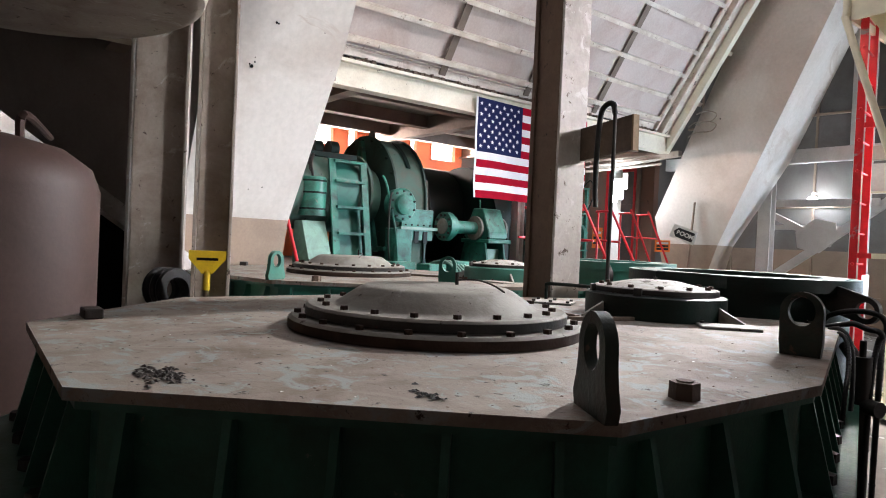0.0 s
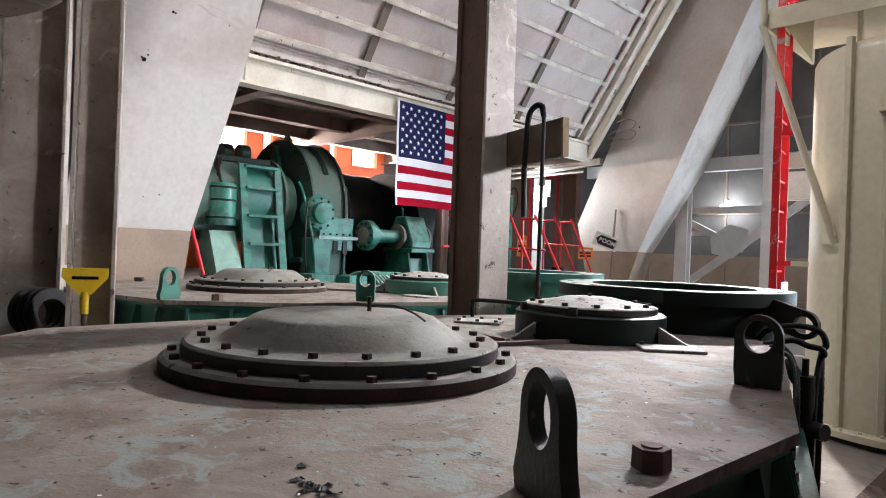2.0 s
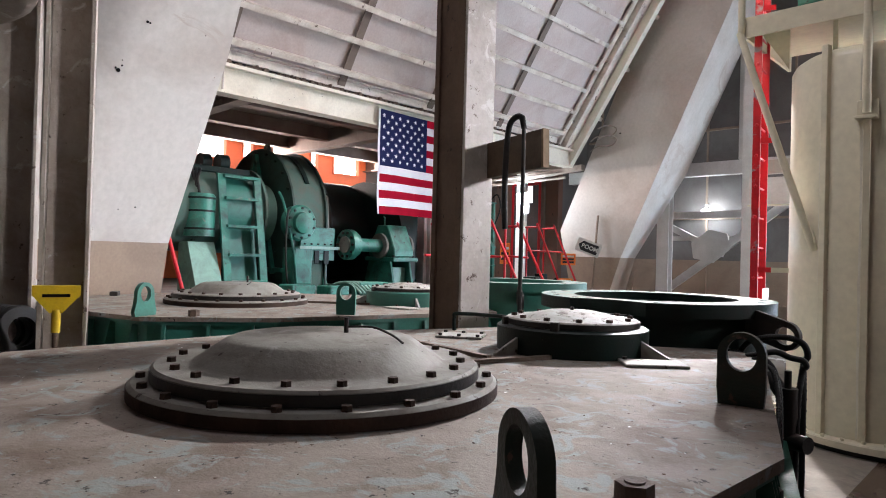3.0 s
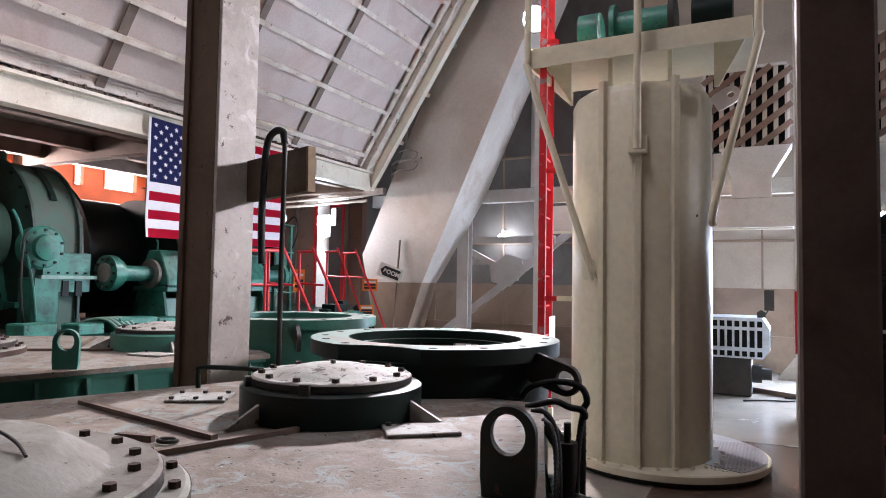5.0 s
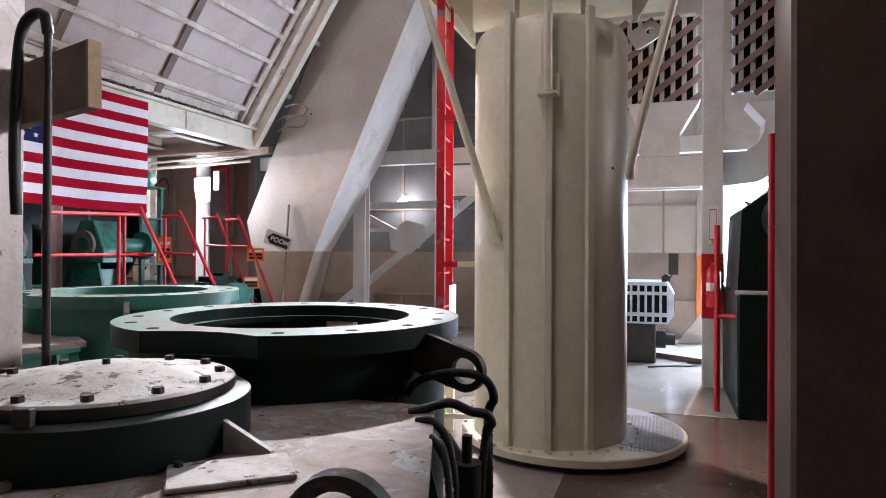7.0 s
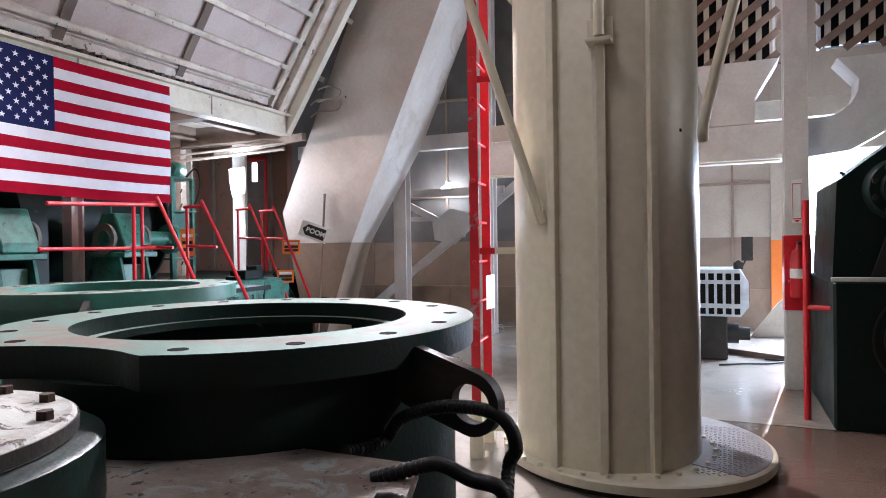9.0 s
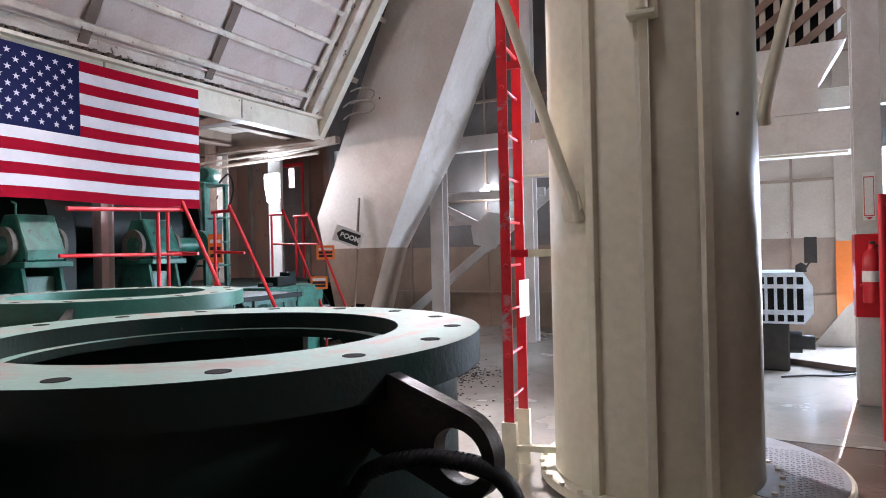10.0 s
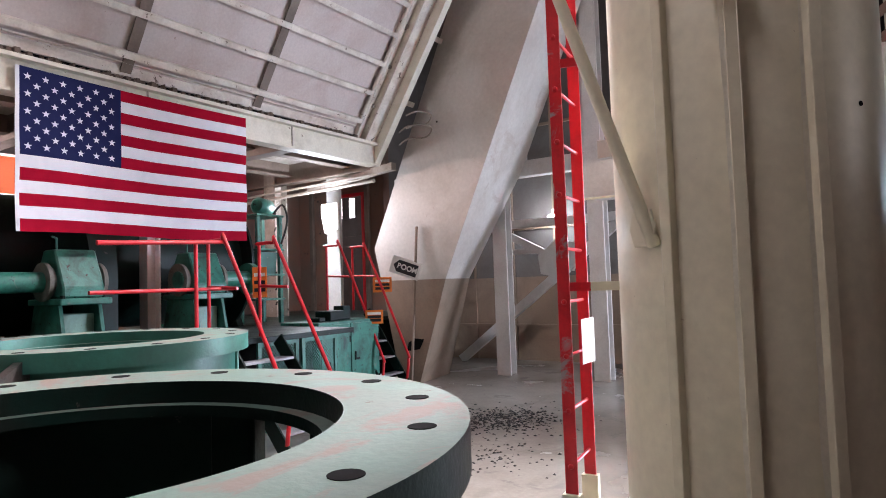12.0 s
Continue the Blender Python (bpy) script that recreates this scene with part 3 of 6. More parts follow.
h_column("post", -9.6, 12.4, 0.3, 0.3, 3.79, M_DIRTY, "dirty beige post behind the hoists")
# bracing by the end wall
for a, c, w, h in (((-6.9, 15.2, 2.62), (-4.0, 15.2, 2.62), 0.1, 0.16), ((-7.6, 15.35, 3.1), (-4.9, 15.35, 1.75), 0.09, 0.14), ((-3.4, 15.3, 3.0), (-7.4, 15.3, -0.02), 0.1, 0.17),
                   ((-8.4, 14.6, 3.55), (-1.6, 14.6, 3.55), 0.2, 0.28), ((-6.4, 15.4, 2.1), (-4.6, 15.4, 2.1), 0.08, 0.1)):
    b = B()
    bar(b, a, c, w, h)
    solid("brace", b, M_WHITE, "white painted steel brace by the end wall", "brace", "structure")
b = B()
prism(b, [(-5.55, 1.65), (-5.1, 1.55), (-4.75, 1.85), (-4.8, 2.2), (-5.2, 2.3), (-5.6, 2.0)], -15.28, -15.26, Matrix.Rotation(radians(90), 4, "X"))
solid("gusset_plate", b, M_WHITE, "white gusset plate joining the braces", "plate", "structure")
for x in (-5.6, -4.2):
    b = B()
    box(b, x - 0.12, 14.45, 3.69, x + 0.12, 14.75, 6.2, 0.004)
    solid("hanger_post", b, M_WHITE, "short white hanger post above the tie beam", "post", "structure")
b = B()
for k in range(7):
    tube(b, [(-7.75 + 0.1 * k, 14.3, FL), (-7.75 + 0.1 * k, 14.3, 2.2 + 0.2 * (k % 3))], 0.022, 8)
solid("conduits", b, M_BLACKIRON, "dark upright conduits behind the inclined leg", "conduit", "structure")

# ---- swing gear cases with motor frames, two of a kind ----
DECK = 1.10


def lug_shape(bm, w, h, th, hole, m, flare=1.0):
    """An upright plate, rounded on top, with an eye; it lies in x and z."""
    n = 32
    cz = h - w / 2
    outer, inner = [], []
    for i in range(n):
        a = 2 * math.pi * i / n
        dx, dz = math.cos(a), math.sin(a)
        if dz >= 0:
            o = (dx * w / 2, cz + dz * w / 2)
        else:
            s = min((w / 2) / max(abs(dx), 1e-6), cz / max(-dz, 1e-6))
            o = (dx * s * (1 + (flare - 1) * min(1, -dz * s / cz) ** 2), cz + dz * s)
        outer.append(o)
        inner.append((dx * hole, cz + dz * hole * 1.15))
    (oa, ia), (ob_, ib) = [([bm.verts.new((x, y, z)) for x, z in outer], [bm.verts.new((x, y, z)) for x, z in inner]) for y in (-th / 2, th / 2)]
    for i in range(n):
        j = (i + 1) % n
        bm.faces.new((oa[i], oa[j], ia[j], ia[i]))
        bm.faces.new((ob_[j], ob_[i], ib[i], ib[j]))
        bm.faces.new((oa[j], oa[i], ob_[i], ob_[j]))
        bm.faces.new((ia[i], ia[j], ib[j], ib[i]))
    bmesh.ops.transform(bm, matrix=m, verts=oa + ia + ob_ + ib)


def slab(bm, pts2, th, m):
    """A plate of thickness th over a polygon in x and z, upright."""
    prism(bm, pts2, -th / 2, th / 2, m @ Matrix.Rotation(radians(90), 4, "X"))


def gear_case(m, label, paint, lug_paint, side_paint, lug_turn):
    t = thing("gear_case", label, "gear case", m, "swing gear cases")
    RXC, RYC = -0.027, 2.545
    CX, CY = 0.04, 1.50
    outline = [(-0.63, -1.385), (0.485, -1.416), (1.31, -0.51), (1.357, 0.354), (0.753, 2.14), (-0.753, 2.14), (-1.40, 0.45), (-1.40, -0.62)]
    bb = B()
    prism(bb, outline, DECK - 0.03, DECK)
    part("deck_plate", bb, M_DECK, t, "dusty brown-stained deck plate")
    bb = B()
    prism(bb, [(x * 0.985, y * 0.985 + 0.005) for x, y in outline], DECK - 0.055, DECK - 0.03)
    part("deck_edge", bb, side_paint, t)
    bb = B()
    prism(bb, [(x * 0.955, y * 0.955 + 0.015) for x, y in outline], 0.0, DECK - 0.055)
    part("body", bb, side_paint, t)
    bb = B()
    prism(bb, [(x * 1.07, y * 1.07) for x, y in outline], 0.70, 0.745)
    fl = part("bolting_flange", bb, side_paint, t)
    k = len(outline)
    for i in range(k):
        a, c = Vector(outline[i]), Vector(outline[(i + 1) % k])
        n = max(2, round((c - a).length / 0.27))
        d = (c - a).normalized()
        out = Vector((d.y, -d.x))
        for j in range(n):
            p = a.lerp(c, (j + 0.5) / n)
            q = p - out * 0.16
            w = 0.010
            bb = B()
            vs = []
            for s in (-w, w):
                o = q + d * s
                vs.append([bb.verts.new((o.x, o.y, DECK - 0.056)), bb.verts.new((o.x + out.x * 0.13, o.y + out.y * 0.13, DECK - 0.056)),
                           bb.verts.new((o.x + out.x * 0.20, o.y + out.y * 0.20, 0.746)), bb.verts.new((o.x, o.y, 0.746))])
            bb.faces.new(vs[0])
            bb.faces.new(vs[1][::-1])
            for e in range(4):
                bb.faces.new((vs[0][e], vs[0][(e + 1) % 4], vs[1][(e + 1) % 4], vs[1][e]))
            part("rib", bb, side_paint, t)
            p2 = a.lerp(c, (j + 1.0) / n) + out * 0.015
            bb = B()
            hexbolt(bb, p2.x, p2.y, 0.745, 0.03, 0.03)
            part("bolt", bb, M_BLACKIRON, fl)
    # domed cover over the great gear
    bb = B()
    lathe(bb, [(0.0, 0.001), (0.60, 0.001), (0.60, 0.038), (0.588, 0.048), (0.0, 0.048)], 72, (0, 0, DECK))
    part("cover_base", bb, M_DUST, t, "dusty base ring", 35)
    bb = B()
    lathe(bb, [(0.601, 0.002), (0.6025, 0.002), (0.6025, 0.037), (0.601, 0.037)], 72, (0, 0, DECK), None, True)
    part("base_band", bb, M_DARKRUST, t, "dark rusty rim", 35)
    bb = B()
    lathe(bb, [(0.0, 0.049), (0.535, 0.049), (0.535, 0.086), (0.525, 0.094), (0.42, 0.096), (0.408, 0.103), (0.318, 0.163), (0.295, 0.172), (0.0, 0.180)], 72, (0, 0, DECK))
    dome = part("domed_cover", bb, M_DUST, t, "dusty grey domed cover", 32)
    bb = B()
    lathe(bb, [(0.536, 0.052), (0.538, 0.052), (0.538, 0.084), (0.536, 0.084)], 72, (0, 0, DECK), None, True)
    part("rim_band", bb, M_BLACKIRON, dome, "", 35)
    for r, z, n in ((0.565, 0.048, 20), (0.475, 0.094, 20)):
        for i in range(n):
            a = 2 * math.pi * (i + 0.4) / n
            bb = B()
            hexbolt(bb, r * math.cos(a), r * math.sin(a), DECK + z, 0.016, 0.016)
            part("bolt", bb, M_DARKRUST, dome)
    bb = B()
    tube(bb, [(0.03, 0.08, DECK + 0.18), (0.03, 0.08, DECK + 0.232)], 0.008, 8)
    part("stud", bb, M_BLACKIRON, dome)
    bb = B()
    tube(bb, smooth_path([(0.03, 0.08, DECK + 0.20), (0.12, 0.12, DECK + 0.205), (0.22, 0.12, DECK + 0.19), (0.30, 0.10, DECK + 0.172)], 5), 0.004, 6)
    part("wire", bb, M_BLACKIRON, dome)
    # second, higher cover
    bb = B()
    lathe(bb, [(0.0, 0.001), (0.375, 0.001), (0.375, 0.118), (0.362, 0.126), (0.0, 0.126)], 56, (CX, CY, DECK))
    neck = part("cover_neck", bb, paint, t, "scuffed green neck toned for the case's light", 35)
    bb = B()
    lathe(bb, [(0.0, 0.128), (0.330, 0.128), (0.330, 0.156), (0.322, 0.162), (0.25, 0.164), (0.235, 0.172), (0.12, 0.196), (0.0, 0.200)], 56, (CX, CY, DECK))
    cap = part("flat_cover", bb, M_PALE, t, "pale dusty flat cover", 35)
    bb = B()
    lathe(bb, [(0.331, 0.130), (0.333, 0.130), (0.333, 0.155), (0.331, 0.155)], 56, (CX, CY, DECK), None, True)
    part("rim_band", bb, M_BLACKIRON, cap, "", 35)
    for i in range(12):
        a = 2 * math.pi * (i + 0.3) / 12
        bb = B()
        hexbolt(bb, CX + 0.29 * math.cos(a), CY + 0.29 * math.sin(a), DECK + 0.163, 0.015, 0.015)
        part("bolt", bb, M_DARKRUST, cap)
    for a in (235, 290):
        bb = B()
        box(bb, -0.02, -0.012, 0.0, 0.02, 0.012, 0.05, 0.002, pose(CX + 0.35 * math.cos(radians(a)), CY + 0.35 * math.sin(radians(a)), DECK + 0.115, 0, 0, a + 90))
        part("dog", bb, M_BLACKIRON, cap)
    bb = B()
    hexbolt(bb, CX, CY, DECK + 0.198, 0.011, 0.016)
    part("plug", bb, M_BLACKIRON, cap)
    for a in (260, 2, 150):
        bb = B()
        d = Vector((math.cos(radians(a)), math.sin(radians(a)), 0))
        c0 = Vector((CX, CY, DECK))
        s = Vector((-d.y, d.x, 0)) * 0.008
        v0 = [c0 + d * 0.37 + Vector((0, 0, 0.001)), c0 + d * 0.51 + Vector((0, 0, 0.001)), c0 + d * 0.51 + Vector((0, 0, 0.014)), c0 + d * 0.37 + Vector((0, 0, 0.082))]
        A, C = [bb.verts.new(p - s) for p in v0], [bb.verts.new(p + s) for p in v0]
        bb.faces.new(A)
        bb.faces.new(C[::-1])
        for e in range(4):
            bb.faces.new((A[e], A[(e + 1) % 4], C[(e + 1) % 4], C[e]))
        part("gusset", bb, M_PALE, neck)
    # hatch plates, strips and a little pipe on the deck
    for x, y, w, d, rz, mt in ((0.54, 1.37, 0.27, 0.17, 40, M_PALE), (-0.62, 1.40, 0.26, 0.20, 32, M_PALE)):
        bb = B()
        mm = pose(x, y, DECK, 0, 0, rz)
        box(bb, -w / 2, -d / 2, 0.001, w / 2, d / 2, 0.014, 0.003, mm)
        pl = part("hatch_plate", bb, mt, t)
        for sx in (-1, 0, 1):
            for sy in (-1, 1):
                if x > 0 and not (sx == -1 and sy == 1):
                    continue
                bb = B()
                hexbolt(bb, sx * (w / 2 - 0.025), sy * (d / 2 - 0.025), 0.014, 0.012, 0.012, mm)
                part("bolt", bb, M_BLACKIRON, pl)
    for x0, y0, x1, y1 in ((-0.95, 1.05, 0.0, 0.90), (-0.05, 0.52, 0.16, 1.14)):
        bb = B()
        bar(bb, (x0, y0, DECK + 0.010), (x1, y1, DECK + 0.010), 0.028, 0.018)
        part("deck_strip", bb, M_RUST, t)
    bb = B()
    tube(bb, smooth_path([(-0.86, 1.60, DECK), (-0.86, 1.60, DECK + 0.08), (-0.83, 1.61, DECK + 0.105), (-0.5, 1.70, DECK + 0.105), (-0.18, 1.76, DECK + 0.10)], 5), 0.012, 8)
    part("oil_pipe", bb, paint, t)
    # lifting lugs
    for x, y, rz, w, h, fl_ in ((1.23, -0.50, -30, 0.155, 0.225, 1.5), (1.085, 0.86, lug_turn, 0.145, 0.235, 1.0)):
        bb = B()
        lug_shape(bb, w, h, 0.03, 0.046, pose(x, y, DECK, 0, 0, rz), fl_)
        part("lifting_lug", bb, lug_paint, t, "dark worn lifting lug with a round eye", 40)
    bb = B()
    hexbolt(bb, 1.25, -0.18, DECK, 0.038, 0.042)
    lathe(bb, [(0.0, 0.042), (0.02, 0.042), (0.02, 0.046), (0.0, 0.046)], 12, (1.25, -0.18, DECK))
    part("plug", bb, M_RUST, t)
    bb = B()
    box(bb, -0.74, -1.20, DECK, -0.64, -1.13, DECK + 0.04, 0.005)
    part("stop_block", bb, M_BLACKIRON, t)
    # motor frame: a broad open ring on a broken wall, notched round the second cover
    top, n = 0.235, 144
    Ro, Ri = 0.699, 0.49
    bb = B()
    loops = [[], [], [], [], [], []]
    for i in range(n):
        a = 2 * math.pi * i / n
        d = Vector((math.cos(a), math.sin(a)))
        off = Vector((RXC - CX, RYC - CY))
        bq, cq = off.dot(d), off.length_squared - 0.44 ** 2
        disc = bq * bq - cq
        r = Ro
        if disc > 0 and bq < 0:
            r = min(Ro, max(Ri + 0.03, -bq - math.sqrt(disc)))
        for lp, (rr, z) in zip(loops, ((r, top - 0.075), (r, top), (Ri, top), (Ri, top - 0.05), (0.455, top - 0.05), (0.455, top - 0.075))):
            lp.append(bb.verts.new((RXC + rr * d.x, RYC + rr * d.y, DECK + z)))
    for p_, q_ in zip(loops, loops[1:] + loops[:1]):
        for i in range(n):
            bb.faces.new((p_[i], p_[(i + 1) % n], q_[(i + 1) % n], q_[i]))
    # edge green holds the case's shade or lamplight; top is pale worn paint
    ring = part("motor_frame", bb, [M_RING, paint], t, "pale worn ring flange, edge green toned for the case's light", 30)
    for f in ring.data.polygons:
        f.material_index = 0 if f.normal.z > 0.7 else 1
    for a0, a1 in ((112, 444),):
        bb = B()
        st = 40
        wl = [[], [], [], []]
        for i in range(st + 1):
            a = radians(a0 + (a1 - a0) * i / st)
            for lp, (rr, z) in zip(wl, ((0.64, -0.8), (0.64, top - 0.076), (0.60, top - 0.076), (0.60, -0.8))):
                lp.append(bb.verts.new((RXC + rr * math.cos(a), RYC + rr * math.sin(a), DECK + z)))
        for p_, q_ in zip(wl, wl[1:] + wl[:1]):
            for i in range(st):
                bb.faces.new((p_[i], p_[i + 1], q_[i + 1], q_[i]))
        bb.faces.new([w[0] for w in wl])
        bb.faces.new([w[-1] for w in wl][::-1])
        part("frame_wall", bb, paint, ring, "", 30)
    for a in (84, 112):
        bb = B()
        box(bb, -0.03, -0.06, -0.85, 0.03, 0.06, top - 0.076, 0.004, pose(RXC + 0.62 * math.cos(radians(a)), RYC + 0.62 * math.sin(radians(a)), DECK, 0, 0, a))
        part("frame_post", bb, paint, ring)
    bb = B()
    lathe(bb, [(0.44, -0.80), (0.66, -0.80), (0.66, -0.74), (0.44, -0.74)], 48, (RXC, RYC, DECK), None, True)
    part("foot_ring", bb, paint, ring, "", 30)
    for i in range(16):
        a = 2 * math.pi * (i + 0.2) / 16
        bb = B()
        px, py = RXC + 0.63 * math.cos(a), RYC + 0.63 * math.sin(a)
        if math.hypot(px - CX, py - CY) < 0.50:
            bb.free()
            continue
        lathe(bb, [(0.0, 0.0), (0.022, 0.0), (0.022, 0.0012), (0.0, 0.0012)], 18, (px, py, DECK + top))
        part("bolt_hole", bb, M_BLACK, ring)
    # side bracket with an eye on the ring
    bb = B()
    lug_shape(bb, 0.15, 0.34, 0.03, 0.045, pose(RXC + 0.58, RYC - 0.16, DECK + 0.155, 0, 105, -12))
    part("side_eye", bb, M_BLACKIRON, ring, "", 40)
    return t


# same green on both: near frame darkened for shade, far case brightened for lamplight
gear_case(pose(-1.37, 2.13, 0), "green swing gear case, frame darkened for shade, with a dusty brown deck plate", M_DARKGREEN, M_LUG, M_CASE, 8)
gear_case(pose(-4.745, 3.65, 0, 0, 0, -33.3), "green swing gear case, coloured brighter for lamplight, beside the inclined white leg", M_MIDGREEN, M_MIDGREEN, M_MIDGREEN, 70)

t = thing("shackle", "rusty hook and chain end lying on the deck plate", "hook", pose(-1.50, 2.91, DECK, 0, 0, 15))
b = B()
bar(b, (-0.16, 0.0, 0.012), (-0.02, 0.0, 0.012), 0.022, 0.022)
part("shank", b, M_RUST, t)
b = B()
tube(b, [(0.035 + 0.032 * math.cos(radians(a)), 0.022 * math.sin(radians(a)), 0.010) for a in range(-170, 171, 20)], 0.0075, 8)
part("ring", b, M_BLACKIRON, t, "", 50)

# ---- hoses by the near ring ----
def ribbed(pts, r):
    """A hose with moulded rings along it."""
    b = B()
    line = smooth_path(pts, 9)
    tube(b, line, r, 10)
    for p, q in zip(line, line[1:]):
        d = (q - p).normalized() * 0.004
        tube(b, [p - d, p + d], r * 1.14, 10)
    return b


hose_end = (-0.42, 4.2, FL)
for pts, r in (([(-0.80, 4.28, 1.10), (-0.794, 4.44, 1.078), (-0.743, 4.44, 1.139), (-0.644, 4.44, 1.175), (-0.542, 4.44, 1.18), (-0.481, 4.44, 1.156), (-0.46, 4.44, 1.1), (-0.479, 4.44, 1.041), (-0.44, 4.3, 0.85), hose_end], 0.014),
               ([(-0.66, 4.16, 1.10), (-0.567, 4.2, 1.126), (-0.527, 4.2, 1.13), (-0.474, 4.2, 1.112), (-0.422, 4.2, 1.105), (-0.406, 4.2, 1.08), (-0.423, 4.2, 1.038), (-0.42, 4.12, 0.80), (-0.40, 4.0, FL)], 0.013),
               ([(-0.60, 4.08, 1.10), (-0.54, 4.06, 1.105), (-0.48, 4.02, 1.04), (-0.44, 3.95, 0.88), (-0.40, 3.8, 0.4), (-0.38, 3.7, FL)], 0.011),
               ([(-0.50, 3.93, 1.10), (-0.45, 3.88, 1.075), (-0.40, 3.78, 0.96), (-0.35, 3.6, 0.78), (-0.30, 3.4, FL)], 0.010)):
    solid("hose", ribbed(pts, r), M_RUBBER, "black ribbed rubber hose draped over the gear case's edge", "hose", group="hoses", smooth=50)
t = thing("valve", "black greasy iron valve beside the ring", "valve", pose(-0.46, 4.12, 0.72))
for nm, a, c, r in (("body", (0, 0, -0.77), (0, 0, 0.26), 0.045), ("branch", (0, 0, 0.20), (-0.10, 0.06, 0.30), 0.035), ("stem", (0, 0, 0.26), (0.0, 0.0, 0.34), 0.016), ("branch", (0, 0, 0.02), (0.10, -0.04, 0.02), 0.04)):
    b = B()
    tube(b, [a, c], r, 12)
    part(nm, b, M_BLACKIRON, t, "", 40)

# ---- cream ribbed drum on its round base ----
DX, DY, DR = -0.845, 7.91, 0.655
t = thing("ribbed_drum", "tall cream painted steel drum with upright ribs", "drum", pose(DX, DY, 0))
b = B()
lathe(b, [(0, 0.07), (DR, 0.07), (DR, 3.40), (DR - 0.03, 3.46), (DR - 0.09, 3.50), (0, 3.52)], 72)
part("shell", b, M_CREAM, t, "", 35)
rag = random.Random(3)
RIBS = [-109.2, -81.5, -53.8, 30.0, 85.0, 140.0]
for a in RIBS:
    b = B()
    box(b, DR - 0.01, -0.028, 0.07, DR + 0.05, 0.028, 2.82 if abs(a + 81.5) < 1 else 3.52, 0.004, Matrix.Rotation(radians(a), 4, "Z"))
    part("rib", b, M_CREAM, t)
for a in RIBS[:3]:
    b = B()
    z, w = 0.08, 0.02
    pts = []
    while z < 3.4:
        w = min(0.034, max(0.008, w + rag.uniform(-0.005, 0.005)))
        pts.append((w, z))
        z += rag.uniform(0.03, 0.12)
    for (w0, z0), (w1, z1) in zip(pts, pts[1:]):
        ca, r1 = radians(a) - 0.028 / DR, DR + 0.002
        q = [b.verts.new((r1 * math.cos(g), r1 * math.sin(g), zz)) for g, zz in ((ca, z0), (ca - w0 / DR, z0), (ca - w1 / DR, z1), (ca, z1))]
        b.faces.new(q)
    part("sealant_bead", b, M_SEAL, t, "ragged pale sealant bead")
b = B()
lathe(b, [(0, 0.005), (0.97, 0.005), (0.97, 0.06), (0.955, 0.07), (0, 0.07)], 72, (0.17, 0.16, 0))
base = part("base_plate", b, M_CREAM, t, "cream round base plate with bolt heads", 30)
b = B()
lathe(b, [(0, FL), (0.90, FL), (0.90, 0.004), (0, 0.004)], 48, (0.17, 0.16, 0))
part("base_curb", b, M_BLACKIRON, t, "", 30)
b = B()
prism(b, [(0.17 + 0.94 * math.cos(radians(a)), 0.16 + 0.94 * math.sin(radians(a))) for a in range(-38, 95, 6)] + [(0.30, 0.95), (0.60, -0.28)], 0.071, 0.076)
part("checker_plate", b, M_CHECKER, base, "grey checker plate step")
b = B()
for i in range(22):
    for j in range(26):
        x, y = 0.45 + 0.032 * i, -0.45 + 0.045 * j + 0.02 * (i % 2)
        if math.hypot(x - 0.17, y - 0.16) < 0.90 and math.hypot(x, y) > 0.75:
            box(b, -0.012, -0.004, 0.076, 0.012, 0.004, 0.079, 0, pose(x, y, 0, 0, 0, 45 if (i + j) % 2 else -45))
tagged(part("checker_pattern", b, M_CHECKER, base), kind="stuff")
for i in range(30):
    a = radians(12 * i + 4)
    b = B()
    hexbolt(b, (DR + 0.09) * math.cos(a), (DR + 0.09) * math.sin(a), 0.07, 0.018, 0.022)
    part("bolt", b, M_CREAM, base)
# corbels, platform and bent stays
b = B()
prism(b, [(-0.95, -0.56), (1.02, -0.56), (1.02, 0.9), (-0.95, 0.9)], 3.93, 3.96)
part("platform", b, M_CREAM, t)
b = B()
box(b, -0.95, -0.58, 3.76, 1.02, -0.55, 3.93)
box(b, -0.97, -0.58, 3.76, -0.94, 0.9, 3.93)
part("platform_skirt", b, M_CREAM, t)
for x, s in ((-0.66, -1), (0.70, 1), (-0.25, 0), (0.3, 0)):
    b = B()
    slab(b, [(x - 0.27 if s < 0 else x, 3.93), (x, 3.52) if s < 0 else (x, 3.45), (x + 0.04, 3.45), (x + 0.30 if s > 0 else x + 0.04, 3.93)], 0.03, Matrix.Translation((0, -0.30, 0)))
    part("corbel", b, M_CREAM, t)
b = B()
lug_shape(b, 0.16, 0.24, 0.03, 0.025, pose(0.70, -0.30, 3.28, 0, 60, 0))
part("lifting_eye", b, M_LEG, t, "white plate with two holes", 40)
for pts in ([(-0.97, -0.60, 4.6), (-0.97, -0.60, 3.86), (-0.93, -0.60, 3.62), (-0.36, -0.60, 1.86), (-0.33, -0.58, 1.76)],
            [(0.10, -0.71, 4.6), (0.10, -0.71, 3.2), (0.10, -0.70, 2.86)],
            [(1.07, -0.60, 4.6), (1.07, -0.60, 3.86), (1.05, -0.60, 3.65), (0.73, -0.56, 2.4), (0.70, -0.50, 2.18)]):
    b = B()
    tube(b, smooth_path(pts, 5), 0.034, 12)
    part("stay_pipe", b, M_CREAM, t, "", 40)
b = B()
box(b, 0.02, -0.76, 2.81, 0.18, -0.64, 2.835, 0.004)
box(b, 0.02, -0.67, 2.835, 0.18, -0.645, 2.98, 0.004)
part("stay_plate", b, M_CREAM, t)
b = B()
